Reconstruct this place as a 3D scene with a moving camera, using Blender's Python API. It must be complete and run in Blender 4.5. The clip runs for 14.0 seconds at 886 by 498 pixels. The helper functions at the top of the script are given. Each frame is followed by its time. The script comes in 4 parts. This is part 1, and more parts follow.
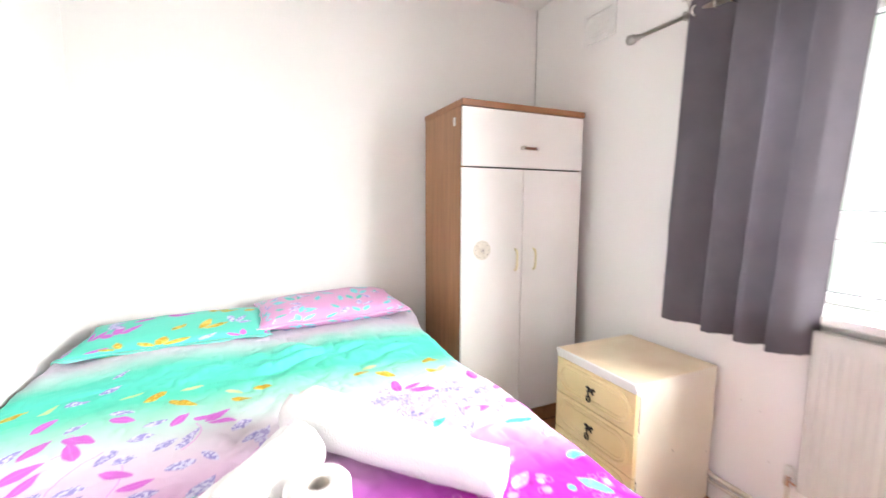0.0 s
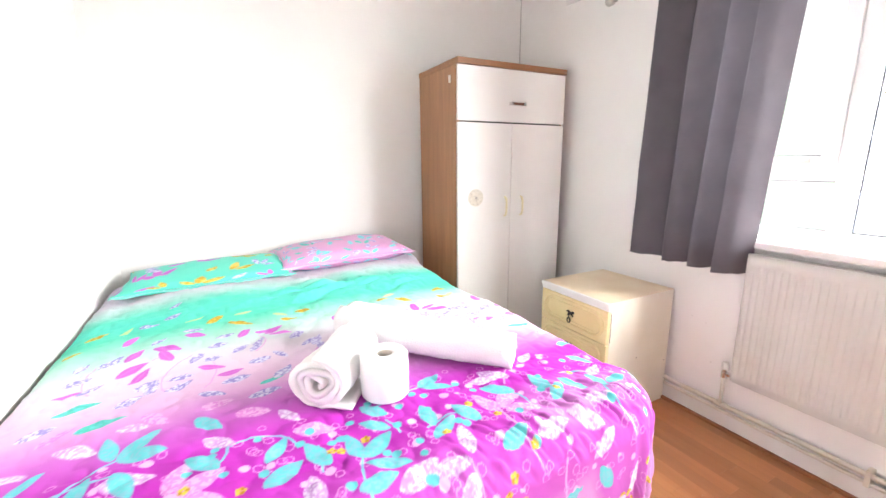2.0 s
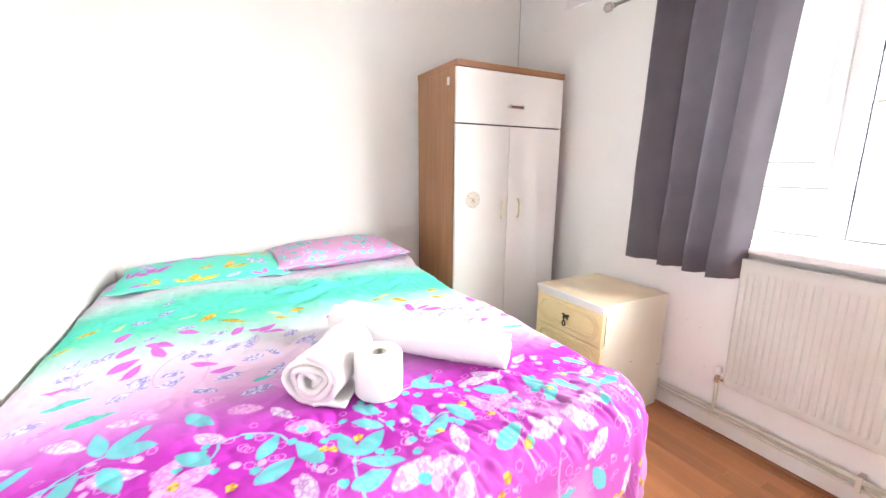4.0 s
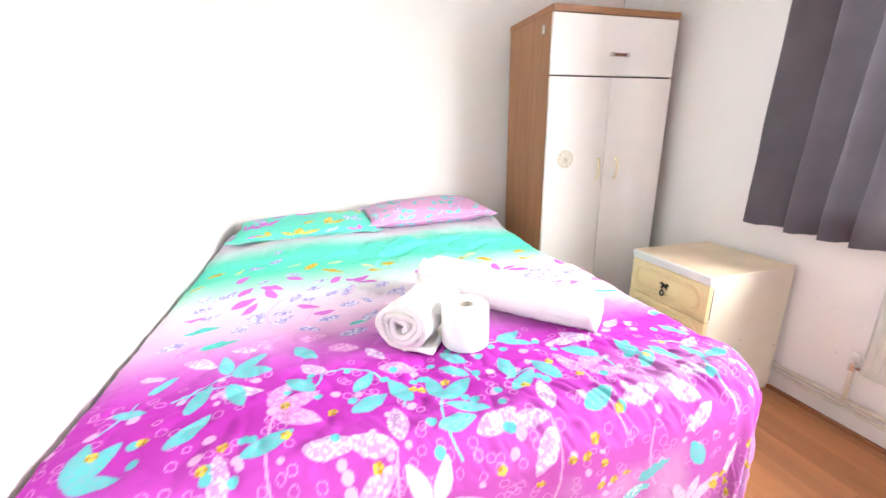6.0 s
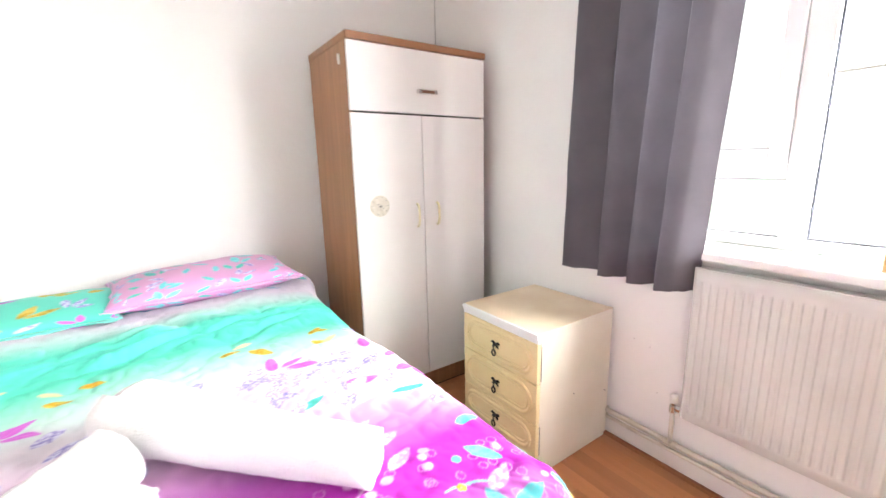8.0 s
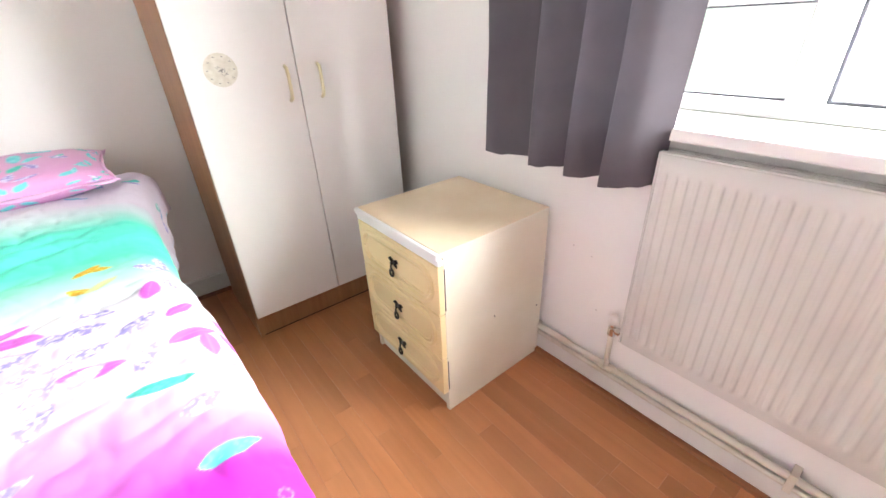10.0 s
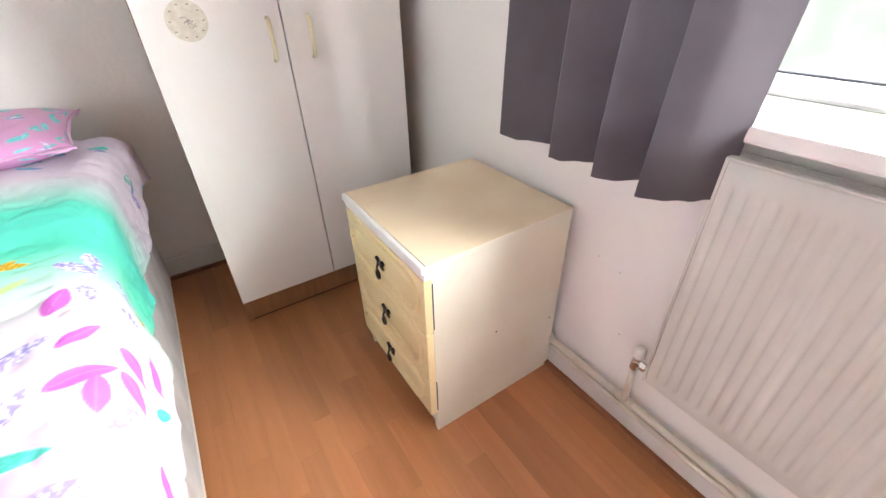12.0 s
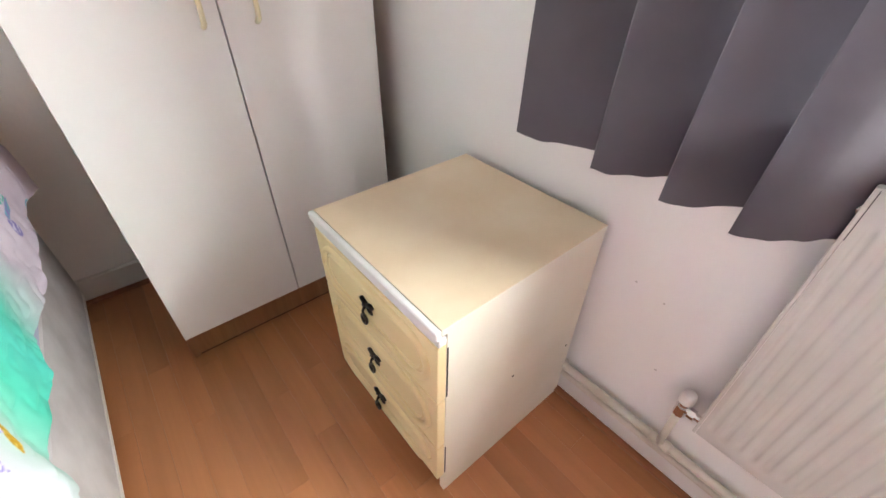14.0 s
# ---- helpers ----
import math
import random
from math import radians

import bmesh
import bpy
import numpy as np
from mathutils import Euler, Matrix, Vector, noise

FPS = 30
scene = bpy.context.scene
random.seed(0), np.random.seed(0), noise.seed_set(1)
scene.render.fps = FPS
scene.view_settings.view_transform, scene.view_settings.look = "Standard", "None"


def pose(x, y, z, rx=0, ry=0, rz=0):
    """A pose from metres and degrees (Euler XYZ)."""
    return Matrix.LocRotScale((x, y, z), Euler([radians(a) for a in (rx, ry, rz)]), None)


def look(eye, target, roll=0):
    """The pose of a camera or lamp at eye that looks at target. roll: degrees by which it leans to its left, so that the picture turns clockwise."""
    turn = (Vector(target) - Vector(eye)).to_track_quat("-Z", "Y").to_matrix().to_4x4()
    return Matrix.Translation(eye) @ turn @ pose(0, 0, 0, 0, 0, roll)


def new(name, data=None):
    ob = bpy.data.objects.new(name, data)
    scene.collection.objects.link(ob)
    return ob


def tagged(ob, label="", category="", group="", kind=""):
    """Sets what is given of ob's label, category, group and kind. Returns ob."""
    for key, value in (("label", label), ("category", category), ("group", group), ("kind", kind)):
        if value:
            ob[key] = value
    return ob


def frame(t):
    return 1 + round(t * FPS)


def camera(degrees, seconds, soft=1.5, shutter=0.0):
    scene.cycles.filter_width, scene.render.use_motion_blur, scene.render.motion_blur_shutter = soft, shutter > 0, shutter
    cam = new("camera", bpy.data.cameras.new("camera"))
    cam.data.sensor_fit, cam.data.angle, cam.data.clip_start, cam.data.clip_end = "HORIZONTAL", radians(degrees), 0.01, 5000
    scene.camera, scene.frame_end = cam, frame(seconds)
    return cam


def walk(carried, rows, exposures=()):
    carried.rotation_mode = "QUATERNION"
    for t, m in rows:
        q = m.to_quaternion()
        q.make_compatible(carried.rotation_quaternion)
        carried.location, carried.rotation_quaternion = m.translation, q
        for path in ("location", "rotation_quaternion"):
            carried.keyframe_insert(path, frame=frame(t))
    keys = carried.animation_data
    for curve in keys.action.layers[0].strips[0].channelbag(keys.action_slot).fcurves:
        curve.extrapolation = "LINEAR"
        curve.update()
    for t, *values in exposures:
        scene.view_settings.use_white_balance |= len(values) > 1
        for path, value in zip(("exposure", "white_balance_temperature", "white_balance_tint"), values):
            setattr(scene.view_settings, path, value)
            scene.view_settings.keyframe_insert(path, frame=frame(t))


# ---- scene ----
cam = camera(94.8, 14.0, shutter=0.5)
PATH = [
    (0, (1.133, 0.488, 1.32), (1.949, 2.3, 1.096), 0.2),
    (0.5, (1.093, 0.316, 1.318), (2.017, 2.064, 1.016), -2.3),
    (1, (1.012, 0.268, 1.32), (2.0, 1.971, 0.97), -1.3),
    (1.5, (0.947, 0.282, 1.29), (1.941, 1.979, 0.927), -0.9),
    (2, (0.909, 0.304, 1.28), (1.814, 2.038, 0.864), -0.5),
    (2.5, (0.912, 0.294, 1.28), (1.791, 2.046, 0.884), -0.4),
    (2.7, (0.916, 0.294, 1.277), (1.825, 2.034, 0.897), 0.0),
    (4.8, (0.887, 0.321, 1.265), (1.807, 2.046, 0.844), 0.6),
    (5, (0.88, 0.326, 1.262), (1.765, 2.068, 0.834), 0.5),
    (5.5, (0.884, 0.324, 1.251), (1.637, 2.11, 0.758), 0.1),
    (6, (0.899, 0.312, 1.237), (1.428, 2.158, 0.678), -0.8),
    (6.5, (0.94, 0.286, 1.257), (1.424, 2.149, 0.715), -0.4),
    (7, (1.08, 0.314, 1.278), (1.894, 2.081, 0.812), -0.9),
    (7.5, (1.224, 0.454, 1.267), (2.277, 2.116, 0.911), -0.4),
    (8, (1.323, 0.566, 1.265), (2.439, 2.176, 0.857), -1.3),
    (8.5, (1.524, 0.633, 1.238), (2.603, 2.215, 0.661), -2.4),
    (9, (1.656, 0.666, 1.216), (2.745, 2.151, 0.437), -3.1),
    (9.2, (1.683, 0.694, 1.198), (2.781, 2.154, 0.382), -3.0),
    (10.2, (1.875, 0.80, 1.165), (2.94, 2.16, 0.19), -2.4),
    (11.3, (1.895, 0.963, 1.147), (2.982, 2.265, 0.086), -1.7),
    (11.5, (1.955, 0.952, 1.152), (2.985, 2.286, 0.076), -1.1),
    (12, (2.077, 0.912, 1.156), (2.978, 2.313, 0.048), -1.5),
    (12.5, (2.109, 0.919, 1.156), (2.93, 2.355, 0.032), -4.4),
    (13, (2.148, 1.02, 1.147), (3.071, 2.368, -0.007), -2.7),
    (13.5, (2.168, 1.162, 1.144), (3.179, 2.423, -0.034), -1.2),
    (14, (2.159, 1.214, 1.133), (3.173, 2.416, -0.102), 0.7),
]
EXPOSURES = [(0.0, 0.17), (8.0, 0.17), (9.2, 0.12), (11.5, -0.08), (14.0, -0.26)]
walk(cam, [(t, look(eye, target, roll)) for t, eye, target, roll in PATH], EXPOSURES)

# ---- world and light ----
world = bpy.data.worlds.new("overcast_sky")
scene.world = world
world.use_nodes = True
wn, wl = world.node_tree.nodes, world.node_tree.links
sky = wn.new("ShaderNodeTexSky")
sky.sky_type, sky.sun_disc = "NISHITA", False
sky.sun_elevation, sky.sun_rotation = radians(48), radians(100)
wl.new(sky.outputs[0], wn["Background"].inputs[0])
wn["Background"].inputs[1].default_value = 0.12

sun = new("sun", bpy.data.lights.new("sun", "SUN"))
sun.data.energy, sun.data.angle, sun.data.color = 0.8, radians(20), (1.0, 0.97, 0.93)
sun.matrix_world = look((8, -3, 9), (3, 0.6, 0))

# daylight entering through the window opening
WINDOW_LIGHT = 910.0
daylight = new("window_daylight", bpy.data.lights.new("window_daylight", "AREA"))
daylight.data.shape, daylight.data.size, daylight.data.size_y = "RECTANGLE", 2.7, 1.9
daylight.data.energy, daylight.data.color = WINDOW_LIGHT, (0.97, 0.985, 0.985)
daylight.matrix_world = look((4.55, 0.0, 2.25), (2.70, 2.4, 0.70))


# ---- materials ----
def mat(name, color, rough=0.5, metal=0.0, spec=0.5):
    m = bpy.data.materials.new(name)
    m.use_nodes = True
    b = m.node_tree.nodes["Principled BSDF"]
    b.inputs["Base Color"].default_value = (*color, 1)
    b.inputs["Roughness"].default_value = rough
    b.inputs["Metallic"].default_value = metal
    b.inputs["Specular IOR Level"].default_value = spec
    return m


def node(m, kind, **inputs):
    n = m.node_tree.nodes.new(kind)
    for k, v in inputs.items():
        n.inputs[k].default_value = v
    return n


def link(m, a, b):
    m.node_tree.links.new(a, b)


def ramp(m, src, stops):
    r = node(m, "ShaderNodeValToRGB")
    e = r.color_ramp.elements
    while len(e) < len(stops):
        e.new(0.5)
    for el, (p, c) in zip(e, stops):
        el.position, el.color = p, (*c, 1)
    link(m, src, r.inputs[0])
    return r


def coords(m, scale=(1, 1, 1)):
    tc, mp = node(m, "ShaderNodeTexCoord"), node(m, "ShaderNodeMapping")
    mp.inputs["Scale"].default_value = scale
    link(m, tc.outputs["Object"], mp.inputs["Vector"])
    return mp.outputs[0]


def bump(m, src, strength, distance):
    b = node(m, "ShaderNodeBump")
    b.inputs["Strength"].default_value, b.inputs["Distance"].default_value = strength, distance
    link(m, src, b.inputs["Height"])
    p = m.node_tree.nodes["Principled BSDF"].inputs["Normal"]
    if p.is_linked:
        link(m, p.links[0].from_socket, b.inputs["Normal"])
    link(m, b.outputs[0], p)


def noisy(m, c1, c2, scale, detail=4.0, stretch=(1, 1, 1), lo=0.35, hi=0.65, bump_amount=0.0, bump_dist=0.002):
    """Two tones mixed by noise, with optional relief from the same noise."""
    n = node(m, "ShaderNodeTexNoise", Scale=scale, Detail=detail)
    link(m, coords(m, stretch), n.inputs["Vector"])
    r = ramp(m, n.outputs[0], [(lo, c1), (hi, c2)])
    link(m, r.outputs[0], m.node_tree.nodes["Principled BSDF"].inputs["Base Color"])
    if bump_amount:
        bump(m, n.outputs[0], bump_amount, bump_dist)
    return m


def plaster(name, a, b):
    m = mat(name, a, 0.75, spec=0.25)
    noisy(m, a, b, 1.3, 5.0)
    n = node(m, "ShaderNodeTexNoise", Scale=55.0, Detail=5.0)
    link(m, coords(m), n.inputs["Vector"])
    bump(m, n.outputs[0], 0.25, 0.004)
    n2 = node(m, "ShaderNodeTexNoise", Scale=9.0, Detail=2.0)
    link(m, coords(m), n2.inputs["Vector"])
    bump(m, n2.outputs[0], 0.15, 0.01)
    return m


def wood(name, a, b, along, rough=0.45, scale=14.0, per_object=0.0):
    """Wood with grain drawn out along one axis."""
    m = mat(name, a, rough)
    st = [1.0, 1.0, 1.0]
    st["xyz".index(along)] = 0.06
    n = node(m, "ShaderNodeTexNoise", Scale=scale * 3, Detail=6.0, Roughness=0.6, Distortion=0.4)
    vec = coords(m, st)
    if per_object:
        oi, add = node(m, "ShaderNodeObjectInfo"), node(m, "ShaderNodeVectorMath")
        mul = node(m, "ShaderNodeMath")
        mul.operation = "MULTIPLY"
        mul.inputs[1].default_value = 37.0
        link(m, oi.outputs["Random"], mul.inputs[0])
        link(m, vec, add.inputs[0])
        link(m, mul.outputs[0], add.inputs[1])
        vec = add.outputs[0]
    link(m, vec, n.inputs["Vector"])
    r = ramp(m, n.outputs[0], [(0.3, a), (0.7, b)])
    out = r.outputs[0]
    if per_object:
        hsv = node(m, "ShaderNodeHueSaturation")
        mr = node(m, "ShaderNodeMapRange")
        mr.inputs["To Min"].default_value, mr.inputs["To Max"].default_value = 1 - per_object, 1 + per_object
        link(m, oi.outputs["Random"], mr.inputs["Value"])
        link(m, mr.outputs[0], hsv.inputs["Value"])
        link(m, out, hsv.inputs["Color"])
        out = hsv.outputs[0]
    link(m, out, m.node_tree.nodes["Principled BSDF"].inputs["Base Color"])
    bump(m, n.outputs[0], 0.08, 0.001)
    return m


def cloth(name, a, b, scale=600.0, amount=0.25, rough=0.9):
    m = mat(name, a, rough, spec=0.1)
    noisy(m, a, b, 7.0)
    n = node(m, "ShaderNodeTexNoise", Scale=scale, Detail=3.0)
    link(m, coords(m), n.inputs["Vector"])
    bump(m, n.outputs[0], amount, 0.002)
    m.node_tree.nodes["Principled BSDF"].inputs["Sheen Weight"].default_value = 0.15
    return m


def printed(name):
    """Cotton whose printed design is stored on the mesh."""
    m = mat(name, (0.8, 0.8, 0.8), 0.8, spec=0.15)
    a = node(m, "ShaderNodeAttribute")
    a.attribute_name = "print"
    link(m, a.outputs["Color"], m.node_tree.nodes["Principled BSDF"].inputs["Base Color"])
    n = node(m, "ShaderNodeTexNoise", Scale=500.0, Detail=2.0)
    link(m, coords(m), n.inputs["Vector"])
    bump(m, n.outputs[0], 0.12, 0.001)
    return m


M_WALL = plaster("painted_plaster", (0.835, 0.815, 0.795), (0.865, 0.845, 0.825))
M_CEIL = plaster("ceiling_paint", (0.80, 0.785, 0.765), (0.83, 0.815, 0.795))
M_GLOSS = noisy(mat("white_gloss_paint", (0.78, 0.76, 0.73), 0.35), (0.66, 0.64, 0.60), (0.73, 0.715, 0.69), 5.0)
M_WHITE = noisy(mat("fresh_white_gloss", (0.80, 0.785, 0.77), 0.35), (0.77, 0.755, 0.735), (0.82, 0.81, 0.80), 6.0)
M_PIPE = noisy(mat("cream_gloss_paint", (0.72, 0.68, 0.58), 0.35), (0.58, 0.53, 0.43), (0.66, 0.62, 0.54), 9.0)
M_RAD = noisy(mat("radiator_enamel", (0.60, 0.595, 0.56), 0.38), (0.575, 0.565, 0.53), (0.62, 0.615, 0.585), 4.0)
M_UPVC = mat("white_upvc", (0.82, 0.83, 0.85), 0.3)
M_SEAL = mat("black_rubber_seal", (0.06, 0.065, 0.08), 0.6)
M_FLOOR = wood("laminate_strips", (0.36, 0.145, 0.055), (0.47, 0.20, 0.085), "y", 0.34, 5.0, per_object=0.12)
M_FLOORGAP = mat("laminate_joint", (0.22, 0.08, 0.03), 0.7)
M_STRIP = wood("beading_wood", (0.20, 0.075, 0.03), (0.32, 0.13, 0.055), "y", 0.45)
M_CARCASS = wood("teak_laminate", (0.235, 0.105, 0.042), (0.36, 0.175, 0.08), "z", 0.42, 9.0)
M_TRIM = wood("teak_edge_trim", (0.22, 0.09, 0.035), (0.34, 0.15, 0.062), "x", 0.42, 9.0)
M_DOOR = noisy(mat("white_door_laminate", (0.78, 0.76, 0.74), 0.55), (0.785, 0.755, 0.735), (0.82, 0.795, 0.78), 3.0)
M_CREAM = noisy(mat("cream_plastic", (0.80, 0.72, 0.47), 0.4), (0.76, 0.67, 0.40), (0.83, 0.76, 0.54), 20.0)
M_STAND = noisy(mat("ivory_laminate", (0.77, 0.735, 0.63), 0.4), (0.75, 0.705, 0.575), (0.80, 0.765, 0.655), 4.0)
M_STANDTOP = noisy(mat("aged_cream_laminate", (0.76, 0.62, 0.43), 0.42), (0.74, 0.59, 0.40), (0.79, 0.66, 0.48), 6.0)
M_DRAWER = noisy(mat("yellow_cream_drawer", (0.80, 0.66, 0.36), 0.45), (0.78, 0.635, 0.335), (0.82, 0.685, 0.40), 5.0)
M_IRON = noisy(mat("blackened_iron", (0.03, 0.027, 0.025), 0.4, 0.8), (0.02, 0.018, 0.016), (0.07, 0.06, 0.05), 60.0)
M_CHROME = mat("chrome", (0.72, 0.70, 0.68), 0.22, 1.0)
M_NICKEL = noisy(mat("brushed_nickel", (0.52, 0.49, 0.45), 0.35, 1.0), (0.48, 0.45, 0.41), (0.56, 0.53, 0.5), 40.0)
M_BROWNINSERT = mat("brown_handle_insert", (0.16, 0.055, 0.025), 0.4)
M_CAP = noisy(mat("white_plastic", (0.78, 0.76, 0.72), 0.45), (0.70, 0.67, 0.62), (0.80, 0.78, 0.75), 30.0)
M_CURTAIN = cloth("charcoal_curtain", (0.088, 0.078, 0.090), (0.106, 0.094, 0.108), 900.0, 0.2)
tr = node(M_CURTAIN, "ShaderNodeBsdfTranslucent", Color=(0.36, 0.34, 0.42, 1))
mx = node(M_CURTAIN, "ShaderNodeMixShader", Fac=0.05)
link(M_CURTAIN, M_CURTAIN.node_tree.nodes["Principled BSDF"].outputs[0], mx.inputs[1])
link(M_CURTAIN, tr.outputs[0], mx.inputs[2])
link(M_CURTAIN, mx.outputs[0], M_CURTAIN.node_tree.nodes["Material Output"].inputs["Surface"])
M_TOWEL = cloth("white_terry", (0.80, 0.79, 0.78), (0.85, 0.845, 0.84), 220.0, 0.8)
M_PAPER = cloth("tissue_paper", (0.82, 0.81, 0.80), (0.86, 0.855, 0.85), 300.0, 0.3)
M_CARD = mat("grey_brown_card", (0.58, 0.54, 0.49), 0.9)
M_DIVAN = cloth("worn_grey_divan_fabric", (0.42, 0.40, 0.39), (0.55, 0.53, 0.52), 350.0, 0.3)
M_SHEET = cloth("slate_blue_sheet", (0.25, 0.27, 0.40), (0.34, 0.36, 0.48), 500.0, 0.2)
M_PRINT = printed("printed_cotton")
M_OAK = wood("pale_oak", (0.50, 0.29, 0.11), (0.66, 0.42, 0.19), "z", 0.5, 16.0)
M_MOUNT = mat("white_paper_print", (0.80, 0.80, 0.84), 0.7)
M_BADGE = noisy(mat("beige_sticker", (0.66, 0.61, 0.52), 0.6), (0.60, 0.55, 0.46), (0.70, 0.66, 0.58), 60.0)
M_INK = mat("grey_ink", (0.20, 0.19, 0.18), 0.7)
M_CORNER_LINE = mat("grey_corner_line", (0.42, 0.40, 0.38), 0.9)
M_DARK = mat("dark_void", (0.02, 0.018, 0.016), 0.9)
M_GLASS = mat("window_glass", (1, 1, 1), 0.0)
M_GLASS.node_tree.nodes["Principled BSDF"].inputs["Transmission Weight"].default_value = 1.0
M_GLASS.node_tree.nodes["Principled BSDF"].inputs["IOR"].default_value = 1.45

M_BACK = bpy.data.materials.new("bright_distance")
M_BACK.use_nodes = True
M_BACK.node_tree.nodes.remove(M_BACK.node_tree.nodes["Principled BSDF"])
em = node(M_BACK, "ShaderNodeEmission", Strength=1.3)
bn = node(M_BACK, "ShaderNodeTexNoise", Scale=0.9, Detail=6.0)
link(M_BACK, coords(M_BACK), bn.inputs["Vector"])
link(M_BACK, ramp(M_BACK, bn.outputs[0], [(0.35, (0.80, 0.93, 0.80)), (0.55, (1, 1, 1))]).outputs[0], em.inputs["Color"])
link(M_BACK, em.outputs[0], M_BACK.node_tree.nodes["Material Output"].inputs["Surface"])

# ---- building helpers ----
BASE = {}


def thing(name, base, label, category, group="", kind=""):
    root = new(name)
    root.location = base
    root.empty_display_size = 0.05
    BASE[root] = Vector(base)
    return tagged(root, label, category, group, kind)


def mesh_of(name, bm, material, smooth=False):
    bmesh.ops.recalc_face_normals(bm, faces=bm.faces)
    me = bpy.data.meshes.new(name)
    bm.to_mesh(me)
    bm.free()
    if smooth:
        me.shade_smooth()
    me.materials.append(material)
    return me


def part(name, bm, material, parent, label="", smooth=False):
    """One mesh, given in world metres, under a thing or a part of one."""
    off = BASE.get(parent, Vector((0, 0, 0)))
    bmesh.ops.translate(bm, verts=bm.verts, vec=-off)
    ob = new(name, mesh_of(name, bm, material, smooth))
    ob.parent = parent
    BASE[ob] = off
    if label:
        ob["label"] = label
    return ob


def structure(name, bm, material, label, category):
    ob = new(name, mesh_of(name, bm, material))
    BASE[ob] = Vector((0, 0, 0))
    return tagged(ob, label, category, kind="structure")


def box(lo, hi, bevel=0.0, seg=2, bm=None):
    own = bmesh.new()
    bmesh.ops.create_cube(own, size=1.0)
    for v in own.verts:
        v.co = Vector([lo[i] + (v.co[i] + 0.5) * (hi[i] - lo[i]) for i in range(3)])
    if bevel:
        bmesh.ops.bevel(own, geom=own.edges[:], offset=bevel, segments=seg, affect="EDGES", profile=0.7)
    return merge(bm, own)


def merge(bm, own):
    if bm is None:
        return own
    me = bpy.data.meshes.new("tmp")
    own.to_mesh(me)
    own.free()
    bm.from_mesh(me)
    bpy.data.meshes.remove(me)
    return bm


def tube(points, radius, seg=12, bm=None, closed=False, cap=True):
    """A round bar along points; radius may be a list."""
    own = bmesh.new()
    pts = [Vector(p) for p in points]
    rings, ref = [], None
    for i, p in enumerate(pts):
        a = pts[i - 1] if (i or closed) else p
        b = pts[(i + 1) % len(pts)] if (i < len(pts) - 1 or closed) else p
        d = (b - a).normalized()
        if ref is None:
            ref = d.orthogonal().normalized()
        ref = (ref - d * ref.dot(d)).normalized()
        side = d.cross(ref)
        r = radius[i] if isinstance(radius, (list, tuple)) else radius
        rings.append([own.verts.new(p + r * (math.cos(k * math.tau / seg) * ref + math.sin(k * math.tau / seg) * side)) for k in range(seg)])
    pairs = list(zip(rings, rings[1:])) + ([(rings[-1], rings[0])] if closed else [])
    for r1, r2 in pairs:
        for k in range(seg):
            own.faces.new((r1[k], r1[(k + 1) % seg], r2[(k + 1) % seg], r2[k]))
    if cap and not closed:
        own.faces.new(rings[0][::-1])
        own.faces.new(rings[-1])
    return merge(bm, own)


def arc(cx, cy, r, a0, a1, n):
    return [(cx + r * math.cos(radians(a0 + (a1 - a0) * i / n)), cy + r * math.sin(radians(a0 + (a1 - a0) * i / n))) for i in range(n + 1)]


def grid_mesh(name, P, material, closed_u=False, colors=None):
    """A smooth sheet from an array of points (rows, columns, 3)."""
    r, c, _ = P.shape
    idx = np.arange(r * c).reshape(r, c)
    if closed_u:
        idx = np.concatenate([idx, idx[:, :1]], 1)
    q = np.stack([idx[:-1, :-1], idx[:-1, 1:], idx[1:, 1:], idx[1:, :-1]], -1).reshape(-1, 4)
    me = bpy.data.meshes.new(name)
    me.vertices.add(r * c)
    me.vertices.foreach_set("co", P.reshape(-1).astype(np.float32))
    me.loops.add(q.size)
    me.loops.foreach_set("vertex_index", q.reshape(-1).astype(np.int32))
    me.polygons.add(len(q))
    me.polygons.foreach_set("loop_start", np.arange(0, q.size, 4, dtype=np.int32))
    me.polygons.foreach_set("loop_total", np.full(len(q), 4, dtype=np.int32))
    me.update(calc_edges=True)
    me.validate()
    me.shade_smooth()
    if colors is not None:
        at = me.color_attributes.new("print", "FLOAT_COLOR", "POINT")
        at.data.foreach_set("color", np.concatenate([colors.reshape(-1, 3), np.ones((r * c, 1))], 1).reshape(-1).astype(np.float32))
    me.materials.append(material)
    return me


RNG = np.random.default_rng(7)


def vnoise(x, y, scale, seed=0):
    """Smooth lattice noise in -1..1."""
    t = np.random.default_rng(seed).random((64, 64)) * 2 - 1
    x, y = x * scale, y * scale
    i, j = np.floor(x).astype(int), np.floor(y).astype(int)
    u, v = x - i, y - j
    u, v = u * u * (3 - 2 * u), v * v * (3 - 2 * v)
    g = lambda a, b: t[a % 64, b % 64]
    return (g(i, j) * (1 - u) + g(i + 1, j) * u) * (1 - v) + (g(i, j + 1) * (1 - u) + g(i + 1, j + 1) * u) * v


# ---- the room ----
XL, XR, YB, YF, ZC = 0.365, 2.94, 2.93, -1.9, 2.635
TH = 0.30
WY0, WY1, WZ0, WZ1 = -0.95, 1.43, 0.915, 2.09      # window opening; its unseen south end is widened to let in more light

